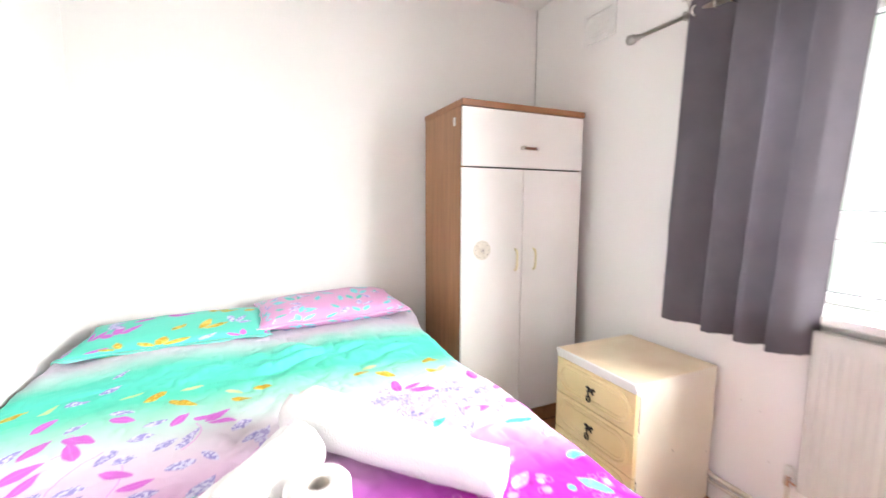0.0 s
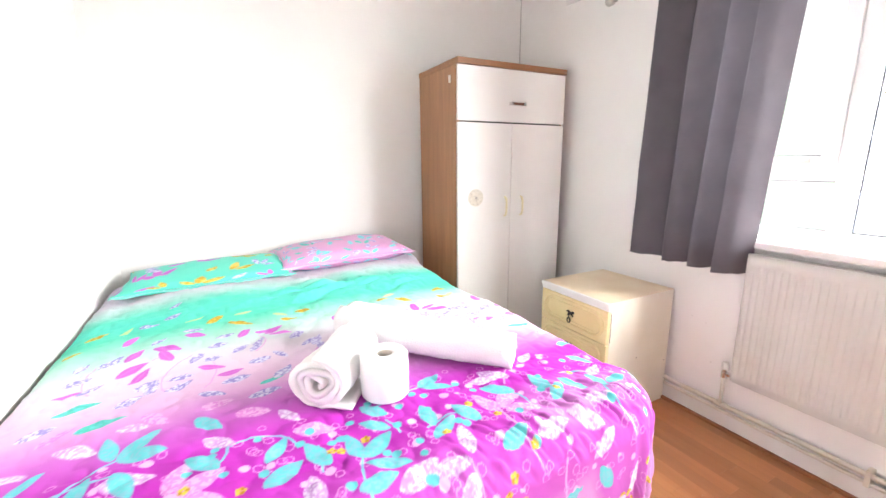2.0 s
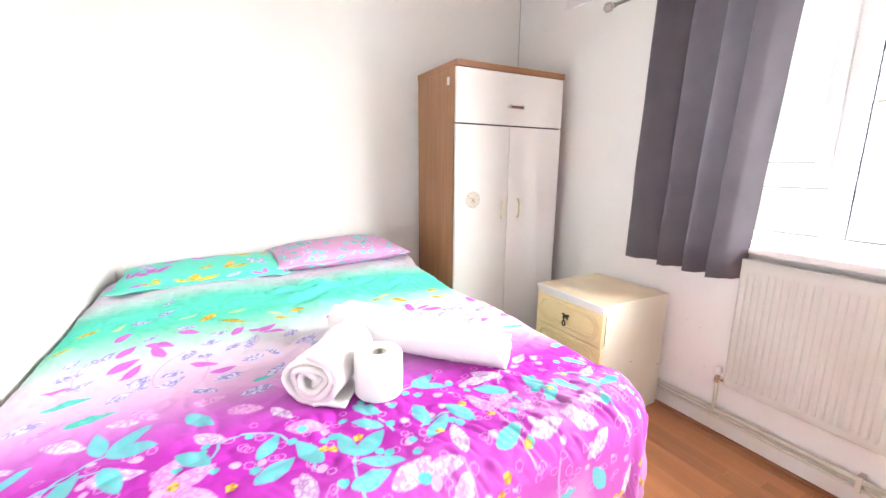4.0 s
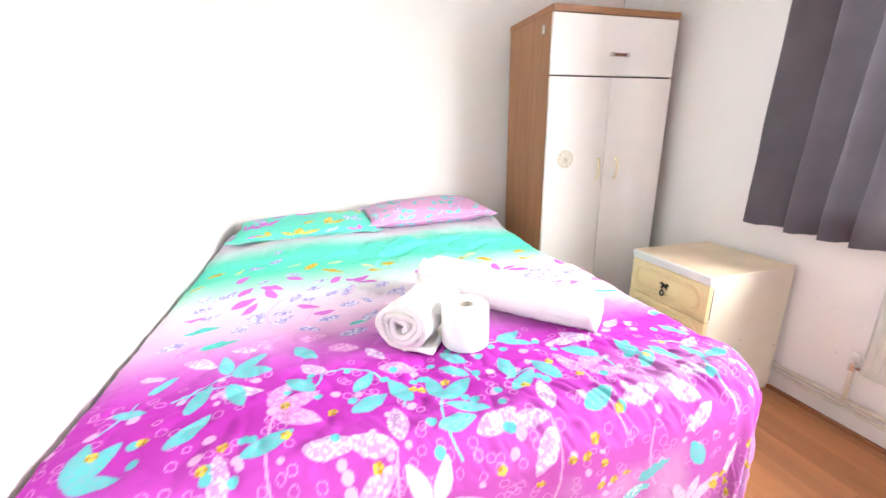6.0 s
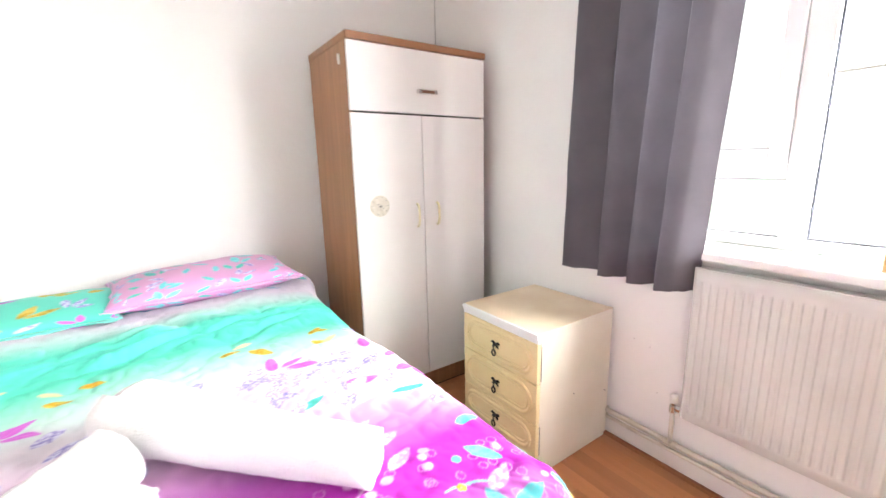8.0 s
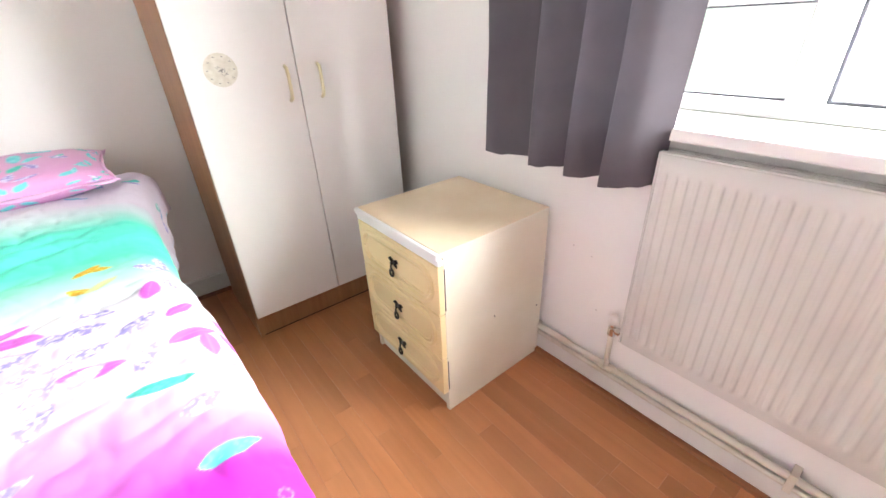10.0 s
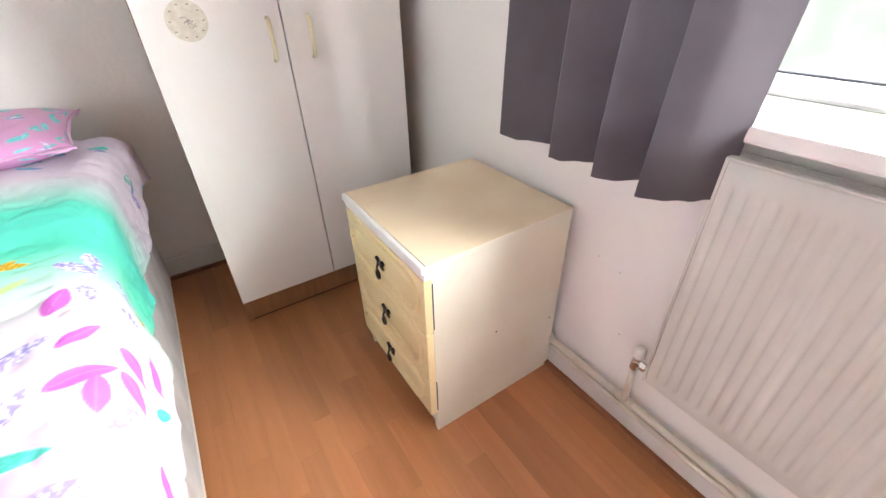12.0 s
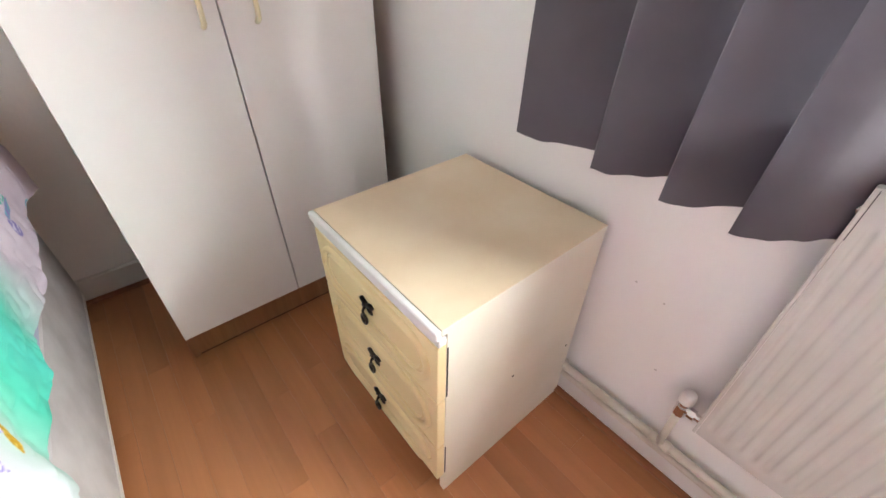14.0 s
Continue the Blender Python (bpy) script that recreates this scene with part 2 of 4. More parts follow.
structure("wall_north", box((XL - TH, YB, -0.1), (XR + TH, YB + 0.15, ZC)), M_WALL, "off-white painted plaster wall behind the bed", "wall")
structure("wall_west", box((XL - 0.15, YF, -0.1), (XL, YB, ZC)), M_WALL, "off-white painted plaster wall beside the bed", "wall")
structure("wall_south", box((XL - TH, YF - 0.15, -0.1), (XR + TH, YF, ZC)), M_WALL, "off-white painted plain plaster wall", "wall")
wb = box((XR, YF, -0.1), (XR + TH, YB, WZ0))
box((XR, YF, WZ1), (XR + TH, YB, ZC), bm=wb)
box((XR, YF, WZ0), (XR + TH, WY0, WZ1), bm=wb)
box((XR, WY1, WZ0), (XR + TH, YB, WZ1), bm=wb)
structure("wall_east", wb, M_WALL, "off-white painted plaster wall with the window", "wall")
structure("ceiling", box((XL - TH, YF - 0.15, ZC), (XR + TH, YB + 0.15, ZC + 0.12)), M_CEIL, "white painted plain ceiling", "ceiling")
floor = structure("floor", box((XL - TH, YF - 0.15, -0.12), (XR + TH, YB + 0.15, -0.0025)), M_FLOORGAP, "warm brown wood laminate floor", "floor")

structure("trim_corner", box((XR - 0.005, YB - 0.005, 0.0), (XR - 0.001, YB - 0.001, ZC)), M_CORNER_LINE, "thin grey line in the wall corner", "trim")


def skirting(name, lo, hi, label):
    return structure(name, box(lo, hi, 0.005), M_GLOSS, label, "baseboard")


skirting("baseboard_east", (XR - 0.022, YF, 0), (XR, YB - 0.022, 0.083), "white gloss skirting board under the pipes")
skirting("baseboard_north", (XL, YB - 0.022, 0), (XR - 0.022, YB, 0.10), "white gloss skirting board behind the bed")
structure("trim_floor_east", box((XR - 0.042, YF, 0), (XR - 0.0225, YB - 0.042, 0.016), 0.006), M_STRIP, "brown wooden beading along the floor edge", "trim")
structure("trim_floor_north", box((XL, YB - 0.042, 0), (XR - 0.042, YB - 0.0225, 0.016), 0.006), M_STRIP, "brown wooden beading along the floor edge", "trim")

# ---- window ----
FX0, FX1 = 3.135, 3.20
window = thing("window_1", (FX0, 0.65, WZ0), "white plastic framed casement window, overlooking bright daylight", "window", kind="structure")


def bar(name, y0, y1, z0, z1, x0=FX0, x1=FX1, bevel=0.008):
    return part(name, box((x0, y0, z0), (x1, y1, z1), bevel), M_UPVC, window)


def seal(y0, y1, z0, z1, w=0.007):
    b = box((FX0 + 0.022, y0, z0), (FX0 + 0.03, y0 + w, z1))
    box((FX0 + 0.022, y1 - w, z0), (FX0 + 0.03, y1, z1), bm=b)
    box((FX0 + 0.022, y0 + w, z0), (FX0 + 0.03, y1 - w, z0 + w), bm=b)
    box((FX0 + 0.022, y0 + w, z1 - w), (FX0 + 0.03, y1 - w, z1), bm=b)
    return part("window_seal", b, M_SEAL, window, "thin black rubber glazing seal")


def pane(y0, y1, z0, z1):
    p = part("pane", box((FX0 + 0.031, y0 + 0.001, z0 + 0.001), (FX0 + 0.035, y1 - 0.001, z1 - 0.001)), M_GLASS, window, "clear glass pane")
    p.visible_shadow = False
    return p


ZS = 0.937                                           # top of the sill board
bar("window_frame", WY0, WY1, ZS, 0.977)
bar("window_frame", WY0, WY1, 2.05, WZ1)
bar("window_frame", WY1 - 0.05, WY1, 0.977, 2.05)
bar("window_frame", WY0, WY0 + 0.05, 0.977, 2.05)
bar("mullion", 0.988, 1.064, 0.977, 2.05)
bar("mullion", 0.226, 0.302, 0.977, 2.05)
bar("mullion", -0.536, -0.460, 0.977, 2.05)
bar("transom", 0.302, 0.988, 1.795, 1.872)
bar("transom", -0.460, 0.226, 1.795, 1.872)
bar("transom", 1.064, WY1 - 0.05, 1.188, 1.235)
sash = bar("sash_frame", 1.066, 1.122, 1.237, 2.048, FX0 - 0.012, FX1 - 0.02)
bar("sash_frame", WY1 - 0.106, WY1 - 0.052, 1.237, 2.048, FX0 - 0.012, FX1 - 0.02)
bar("sash_frame", 1.122, WY1 - 0.106, 1.237, 1.293, FX0 - 0.012, FX1 - 0.02)
bar("sash_frame", 1.122, WY1 - 0.106, 1.992, 2.048, FX0 - 0.012, FX1 - 0.02)
for y0, y1, z0, z1 in ((0.302, 0.988, 0.977, 1.795), (0.302, 0.988, 1.872, 2.05), (1.064, WY1 - 0.05, 0.977, 1.188),
                       (1.122, WY1 - 0.106, 1.293, 1.992), (-0.460, 0.226, 0.977, 1.795), (-0.460, 0.226, 1.872, 2.05), (WY0 + 0.05, -0.536, 0.977, 2.05)):
    seal(y0, y1, z0, z1, 0.0045 if y0 > 1.05 else 0.007)
    pane(y0, y1, z0, z1)
part("glazing_line", box((FX0 + 0.026, 0.309, 1.523), (FX0 + 0.0305, 0.981, 1.528)), M_NICKEL, window, "thin grey line across the pane")
hb = box((FX0 - 0.03, 1.15, 1.262), (FX0 - 0.013, 1.185, 1.28), 0.004)
box((FX0 - 0.040, 1.15, 1.265), (FX0 - 0.03, 1.215, 1.275), 0.004, bm=hb)
part("window_handle", hb, M_CAP, window, "small worn metal window handle")
part("window_stay", tube([(FX1 + 0.02, 1.10, 1.63), (FX1 + 0.10, 1.22, 1.60)], 0.005, 8), M_NICKEL, window, "thin metal stay arm")
sb = box((XR - 0.055, WY0 - 0.03, ZS - 0.03), (FX0 + 0.004, WY1 - 0.002, ZS), 0.006)
part("window_sill", sb, M_WHITE, window, "deep white painted sill board")

new_back = new("backdrop", mesh_of("backdrop", box((14.0, -30, -3), (14.1, 30, 25)), M_BACK))
tagged(new_back, "bright hazy overcast distance with pale foliage", "backdrop", kind="structure")
gr = structure("ground", box((XR + TH + 0.01, -60, -1.2), (60, 60, -1.0)), noisy(mat("lawn", (0.07, 0.11, 0.04), 0.9), (0.05, 0.09, 0.03), (0.12, 0.15, 0.07), 3.0), "pale garden ground outside the window", "ground")


# ---- radiator and pipes ----
def radiator():
    y0, y1, z0, z1, xf, xb = 0.0, 1.205, 0.28, 0.88, 2.866, 2.918
    root = thing("radiator", (2.89, 0.6, z0), "cream enamelled fluted panel radiator on the wall below the window", "radiator")
    # front panel with pressed vertical flutes
    pitch, n = 0.0253, 47
    ys = np.linspace(y0 + 0.001, y1 - 0.001, 480)
    zs = np.concatenate([[z0], np.linspace(z0 + 0.03, z0 + 0.055, 6), np.linspace(z0 + 0.09, z1 - 0.09, 8), np.linspace(z1 - 0.06, z1 - 0.034, 6), [z1 - 0.004, z1]])
    Y, Z = np.meshgrid(ys, zs)
    ph = (y1 - 0.019 - Y) / pitch
    near = np.abs(ph - np.round(ph)) * pitch
    ok = (np.round(ph) >= 0) & (np.round(ph) < n)
    ends = np.clip(np.minimum(Z - (z0 + 0.035), (z1 - 0.042) - Z) / 0.012, 0, 1)
    prof = np.clip(1 - (near / 0.0075) ** 2, 0, 1) * ok * ends
    X = xf + 0.0038 * prof
    X[0], X[-1] = xf + 0.006, xf + 0.006
    me = grid_mesh("front_panel", np.stack([X, Y, Z], -1) - np.array(root.location), M_RAD)
    ob = new("front_panel", me)
    ob.parent = root
    BASE[ob] = BASE[root]
    part("back_panel", box((xf + 0.013, y0 + 0.002, z0 + 0.004), (xf + 0.02, y1 - 0.002, z1 - 0.012)), M_RAD, root)
    for a, b in ((y0 - 0.006, y0), (y1, y1 + 0.006)):
        part("side_panel", box((xf - 0.001, a, z0 + 0.006), (xb, b, z1 + 0.004), 0.002), M_RAD, root)
    g = box((xf + 0.001, y0, z1), (xf + 0.009, y1, z1 + 0.004), 0.001)
    box((xb - 0.007, y0, z1), (xb, y1, z1 + 0.004), 0.001, bm=g)
    for k in range(18):
        y = y0 + k * (y1 - y0 - 0.005) / 17
        box((xf + 0.009, y, z1 + 0.0005), (xb - 0.007, y + 0.005, z1 + 0.0035), bm=g)
    for k in range(4):
        x = xf + 0.0125 + k * 0.0075
        box((x, y0, z1 + 0.0002), (x + 0.0045, y1, z1 + 0.003), bm=g)
    part("top_grille", g, M_RAD, root, "slotted cream top grille")
    part("bleed_plug", tube([(xf + 0.02, y1 + 0.006, z1 - 0.035), (xf + 0.02, y1 + 0.014, z1 - 0.035)], 0.009, 8), M_CHROME, root)
    v = tube([(2.895, 1.25, 0.275), (2.895, 1.25, 0.303)], 0.0135, 8)
    tube([(2.895, 1.25, 0.303), (2.895, 1.25, 0.318)], 0.010, 12, bm=v)
    tube([(2.895, 1.25, 0.297), (2.895, 1.208, 0.297)], 0.0085, 10, bm=v)
    tube([(2.895, 1.236, 0.297), (2.895, 1.222, 0.297)], 0.0125, 6, bm=v)
    valve = part("valve", v, M_CHROME, root, "tarnished chrome radiator valve")
    part("valve_cap", tube([(2.895, 1.25, 0.316), (2.895, 1.25, 0.322), (2.895, 1.25, 0.346), (2.895, 1.25, 0.351)], [0.012, 0.0165, 0.0145, 0.011], 14), M_CAP, valve, "white plastic valve cap", True)
    for y in (0.25, 0.95):
        part("wall_bracket", box((xb - 0.002, y, z0 + 0.1), (XR, y + 0.04, z1 - 0.1)), M_RAD, root)
    return root


radiator()


def pipe_thing(name, z, r, label, riser=False):
    root = thing(name, (2.91, 0.8, z - r), label, "pipe")
    part("pipe_run", tube([(2.908, YF, z), (2.908, 1.535, z)] + [(2.908 + 0.018 * k / 3, 1.535 + 0.02 * math.sin(k * math.pi / 6), z) for k in (1, 2, 3)], r, 14), M_PIPE, root, smooth=True)
    if riser:
        part("riser", tube([(2.902, 1.25, z), (2.896, 1.25, z + 0.05), (2.895, 1.25, 0.276)], 0.0088, 12), M_PIPE, root, smooth=True)
        part("tee_fitting", tube([(2.907, 1.275, z), (2.907, 1.225, z)], r + 0.003, 14), M_PIPE, root, smooth=True)
    else:
        for y in (0.72, 0.10):
            part("pipe_clip", box((2.894, y, z - r - 0.004), (XR - 0.001, y + 0.018, z + r + 0.045), 0.003), M_PIPE, root)
    return root


pipe_thing("heating_pipe", 0.128, 0.0115, "upper cream painted heating pipe above the skirting", True)
pipe_thing("heating_pipe", 0.096, 0.0085, "lower thin cream painted heating pipe above the skirting")


# ---- curtain, rod, vent ----
def curtain_rod():
    x, z = 2.835, 2.118
    root = thing("curtain_rod", (x, 1.0, z), "brushed metal curtain rod with a caged ball finial", "curtain rod")
    part("rod", tube([(x, 1.995, z), (x, -1.35, z)], 0.0095, 14), M_NICKEL, root, smooth=True)
    part("rod_sleeve", tube([(x, 1.72, z), (x, -1.3, z)], 0.0125, 14), M_NICKEL, root, smooth=True)
    part("finial_collar", tube([(x, 2.0, z), (x, 1.985, z)], 0.014, 14), M_NICKEL, root, smooth=True)
    f = bmesh.new()
    bmesh.ops.create_uvsphere(f, u_segments=16, v_segments=10, radius=0.024)
    for v in f.verts:
        a = math.atan2(v.co.y, v.co.x)
        v.co *= 1.0 + 0.06 * math.cos(a * 8)
        v.co = Vector((v.co.x, v.co.z * 1.15, v.co.y)) + Vector((x, 2.026, z))
    part("finial", f, M_NICKEL, root, "ribbed ball finial", True)
    for y in (1.745, -1.2):
        b = tube([(XR - 0.001, y, z + 0.0), (x, y, z - 0.0)], 0.006, 10)
        tube([(XR - 0.006, y, z), (XR, y, z)], 0.026, 18, bm=b)
        ring = [(x + 0.017 * math.cos(k * math.tau / 16), y, z + 0.017 * math.sin(k * math.tau / 16)) for k in range(16)]
        tube(ring, 0.0035, 8, bm=b, closed=True)
        hook = [(x + 0.035, y + 0.012, z + 0.005), (x + 0.035, y + 0.012, z + 0.05), (x + 0.03, y + 0.016, z + 0.072), (x + 0.018, y + 0.02, z + 0.08), (x + 0.006, y + 0.022, z + 0.07)]
        part("wall_bracket", b, M_NICKEL, root, smooth=True)
        part("hook", tube(hook, 0.003, 8), M_NICKEL, root, "thin curved wire hook", True)
    return root


curtain_rod()


def curtain():
    root = thing("curtain", (2.84, 1.47, 0.79), "charcoal grey eyelet curtain drawn to the side of the window", "curtain")
    nu, nv = 240, 70
    u, v = np.meshgrid(np.linspace(0, 1, nu), np.linspace(0, 1, nv))   # u from the wall end to the window end; v from hem to heading
    y_left = 1.752 - 0.036 * v
    y_right = 1.192 - 0.072 * v ** 1.2
    drift = 0.012 * np.sin(v * 2.6) + 0.02 * vnoise(u, v * 0.5, 3, 3) * np.sin(u * math.pi)
    ph = np.interp(u + drift * u * (1 - u) * 4, [0.0, 0.30, 0.56, 0.78, 1.02], [0.0, 1.0, 2.0, 3.0, 3.70])
    f, lap = ph % 1.0, 0.74
    # each fold leans back slowly, then doubles forward under the next one
    wave = np.where(f < lap, np.cos(math.pi * f / lap), -np.cos(math.pi * (f - lap) / (1 - lap)))
    gain = np.where(f < lap, f / lap * 1.10, 1.10 - 0.10 * (f - lap) / (1 - lap))
    along = np.interp(np.floor(ph) + np.where(ph > 3, f / 0.70, gain), [0, 1, 2, 3, 4], [0.0, 0.334, 0.580, 0.775, 1.0])
    Y = y_left + (y_right - y_left) * along
    amp = (0.042 + 0.006 * vnoise(u, v * 0.3, 4, 5)) * np.interp(u, [0, 0.25, 0.4], [0.55, 0.75, 1.0]) * (1 - 0.3 * v)
    X = 2.836 - amp * wave + 0.022 * np.clip((u - 0.88) / 0.12, 0, 1) ** 1.5 - 0.008 * vnoise(u, v, 2.2, 8) * (1 - v) + 0.003 * vnoise(u, v, 9, 2)
    hem = 0.796 - 0.006 * u - 0.006 * wave + 0.006 * vnoise(u, v * 0, 5, 4) + 0.003 * vnoise(u, v * 0, 30, 9)
    Z = hem + (2.165 - hem) * v
    P = np.stack([X, Y, Z], -1) - np.array(root.location)
    me = grid_mesh("drape", P, M_CURTAIN)
    ob = new("drape", me)
    ob.parent = root
    BASE[ob] = BASE[root]
    for k in range(8):
        y = 1.69 - k * 0.073
        pts = [(2.835 + 0.024 * math.cos(a), y + (0.010 if k % 2 else -0.010) * math.cos(a), 2.118 + 0.024 * math.sin(a)) for a in [i * math.tau / 18 for i in range(18)]]
        part("eyelet", tube(pts, 0.005, 8, closed=True), M_CHROME, root, "silver metal eyelet ring", True)
    return root


curtain()


def wall_vent():
    y0, y1, z0, z1 = 2.225, 2.46, 2.24, 2.415
    root = thing("wall_vent", (XR, 2.34, z0), "white painted slotted air vent high on the wall", "vent")
    part("backing", box((XR - 0.004, y0 + 0.01, z0 + 0.01), (XR - 0.001, y1 - 0.01, z1 - 0.01)), M_WHITE, root)
    f = box((XR - 0.012, y0, z0), (XR, y0 + 0.025, z1), 0.003)
    box((XR - 0.012, y1 - 0.025, z0), (XR, y1, z1), 0.003, bm=f)
    box((XR - 0.0115, y0 + 0.024, z0), (XR, y1 - 0.024, z0 + 0.022), 0.003, bm=f)
    box((XR - 0.0115, y0 + 0.024, z1 - 0.022), (XR, y1 - 0.024, z1), 0.003, bm=f)
    part("frame", f, M_WHITE, root)
    for k in range(7):
        z = z0 + 0.028 + k * 0.0175
        part("slat", box((XR - 0.008, y0 + 0.025, z), (XR - 0.004, y1 - 0.025, z + 0.0145), 0.002), M_WHITE, root)
    return root


wall_vent()

M_SCUFF = mat("grey_scuff", (0.60, 0.57, 0.55), 0.9)
rs = random.Random(6)
for k in range(3):
    y, z = rs.uniform(1.28, 1.50), rs.uniform(0.30, 0.55)
    sc = tube([(XR - 0.0006, y, z), (XR + 0.0005, y, z)], rs.uniform(0.002, 0.004), 7)
    structure("trim_scuff", sc, M_SCUFF, "small grey chip in the wall paint", "paint chip")


def picture_frame():
    w, h, d, b = 0.20, 0.275, 0.018, 0.017
    root = new("picture_frame")
    tagged(root, "small pale oak picture frame leaning on the windowsill", "picture frame")
    BASE[root] = Vector((0, 0, 0))
    f = box((-d, 0, 0), (0, b, h), 0.002)
    box((-d, w - b, 0), (0, w, h), 0.002, bm=f)
    box((-d, b, 0), (-0.001, w - b, b), 0.002, bm=f)
    box((-d, b, h - b), (-0.001, w - b, h), 0.002, bm=f)
    part("frame", f, M_OAK, root)
    part("print", box((-d + 0.006, b, b), (-0.003, w - b, h - b)), M_MOUNT, root, "pale blank paper print")
    st = box((0.0, w / 2 - 0.02, 0.01), (0.004, w / 2 + 0.02, 0.2), 0.001)
    part("easel_back", st, M_CARD, root)
    root.matrix_basis = pose(2.985, 0.572, ZS + 0.001, 0, 9, 4)
    return root


picture_frame()


# ---- wardrobe ----
def wardrobe():
    x0, x1, yf, yb, H = 2.073, 2.850, 2.345, 2.841, 1.836
    xs = 2.445
    root = thing("wardrobe", (x0, yf, 0), "tall wardrobe with white doors and teak laminate sides", "wardrobe")
    yc = yf + 0.02
    part("side_panel", box((x0, yf + 0.036, 0.0), (x0 + 0.018, yb, 0.119), 0.001, bm=box((x0, yc, 0.119), (x0 + 0.018, yb, H - 0.032), 0.0015)), M_CARCASS, root, "teak laminate side panel")
    part("side_panel", box((x1 - 0.018, yf + 0.036, 0.0), (x1, yb, 0.119), 0.001, bm=box((x1 - 0.018, yc, 0.119), (x1, yb, H - 0.032), 0.0015)), M_CARCASS, root, "teak laminate side panel")
    part("back_panel", box((x0 + 0.018, yb - 0.006, 0.02), (x1 - 0.018, yb, H - 0.032)), M_CARCASS, root)
    part("top_board", box((x0 - 0.004, yf - 0.006, H - 0.032), (x1 + 0.004, yb, H), 0.004), M_TRIM, root, "teak top board")
    part("base_board", box((x0 + 0.018, yc + 0.004, 0.1195), (x1 - 0.018, yb - 0.006, 0.134)), M_CARCASS, root)
    part("plinth", box((x0 + 0.018, yf + 0.038, 0.010), (x1 - 0.018, yf + 0.056, 0.119)), M_CARCASS, root, "recessed brown plinth")
    # near-black strip added for the shade in the gap under the plinth
    part("plinth_gap_shade", box((x0 + 0.019, yf + 0.044, 0.0), (x1 - 0.019, yf + 0.054, 0.0095)), M_DARK, root)
    part("shelf", box((x0 + 0.018, yc + 0.006, 1.494), (x1 - 0.018, yb - 0.006, 1.51)), M_CARCASS, root)
    flap = part("flap_door", box((x0 + 0.002, yf, 1.509), (x1 - 0.002, yf + 0.017, H - 0.036), 0.002), M_DOOR, root, "white lift-up top flap")
    left = part("door", box((x0 + 0.002, yf, 0.123), (xs - 0.002, yf + 0.017, 1.500), 0.002), M_DOOR, root, "white laminate door with a round sticker")
    right = part("door", box((xs + 0.002, yf, 0.123), (x1 - 0.002, yf + 0.017, 1.500), 0.002), M_DOOR, root, "plain white laminate door")
    part("inside_shadow_board", box((x0 + 0.019, yf + 0.0172, 0.122), (x1 - 0.019, yf + 0.0192, H - 0.04)), M_DARK, root)
    h = box((2.421, yf - 0.022, 1.603), (2.439, yf, 1.622), 0.003)
    part("handle_end", h, M_CHROME, flap, "chrome handle end")
    part("handle_end", box((2.512, yf - 0.022, 1.603), (2.530, yf, 1.622), 0.003), M_CHROME, flap, "chrome handle end")
    part("handle_bar", box((2.438, yf - 0.020, 1.605), (2.513, yf - 0.010, 1.620), 0.003), M_BROWNINSERT, flap, "brown handle grip")
    for x, door in ((2.402, left), (2.523, right)):
        pts = [(x, yf - 0.001, 0.955), (x, yf - 0.016, 0.962), (x, yf - 0.022, 0.985), (x, yf - 0.022, 1.04), (x, yf - 0.016, 1.063), (x, yf - 0.001, 1.07)]
        part("handle", tube(pts, [0.006, 0.0065, 0.006, 0.006, 0.0065, 0.006], 10), M_CREAM, door, "cream plastic bow handle", True)
    s = tube([(2.194, yf - 0.0015, 1.074), (2.194, yf + 0.0005, 1.074)], 0.051, 40)
    sticker = part("sticker", s, M_BADGE, left, "round beige printed sticker")
    ink = bmesh.new()
    rnd = random.Random(4)
    for k in range(10):
        a = k * math.tau / 10
        box((2.194 + 0.041 * math.cos(a) - 0.003, yf - 0.0022, 1.074 + 0.041 * math.sin(a) - 0.0012), (2.194 + 0.041 * math.cos(a) + 0.003, yf - 0.0015, 1.074 + 0.041 * math.sin(a) + 0.0012), bm=ink)
    for k in range(26):
        a, r = rnd.uniform(0, math.tau), rnd.uniform(0, 0.019)
        cx, cz, l = 2.196 + r * math.cos(a), 1.071 + r * math.sin(a), rnd.uniform(0.003, 0.012)
        t = rnd.uniform(0, math.pi)
        tube([(cx - l * math.cos(t) / 2, yf - 0.0018, cz - l * math.sin(t) / 2), (cx + l * math.cos(t) / 2, yf - 0.0018, cz + l * math.sin(t) / 2)], 0.0007, 4, bm=ink)
    tagged(part("sticker_print", ink, M_INK, left, "faint grey drawing on the sticker"), kind="stuff")
    part("side_clip", box((x0 - 0.006, yf + 0.075, 1.715), (x0, yf + 0.095, 1.757), 0.002), M_CAP, root, "small pale plastic clip")
    return root


wardrobe()


# ---- bedside chest ----
def stadium(y0, y1, z0, z1, r, n=8):
    """Outline of a rounded oblong in the y, z plane."""
    pts = []
    for cy, cz, a in ((y1 - r, z1 - r, 0), (y0 + r, z1 - r, 90), (y0 + r, z0 + r, 180), (y1 - r, z0 + r, 270)):
        pts += arc(cy, cz, r, a, a + 90, n)
    return pts


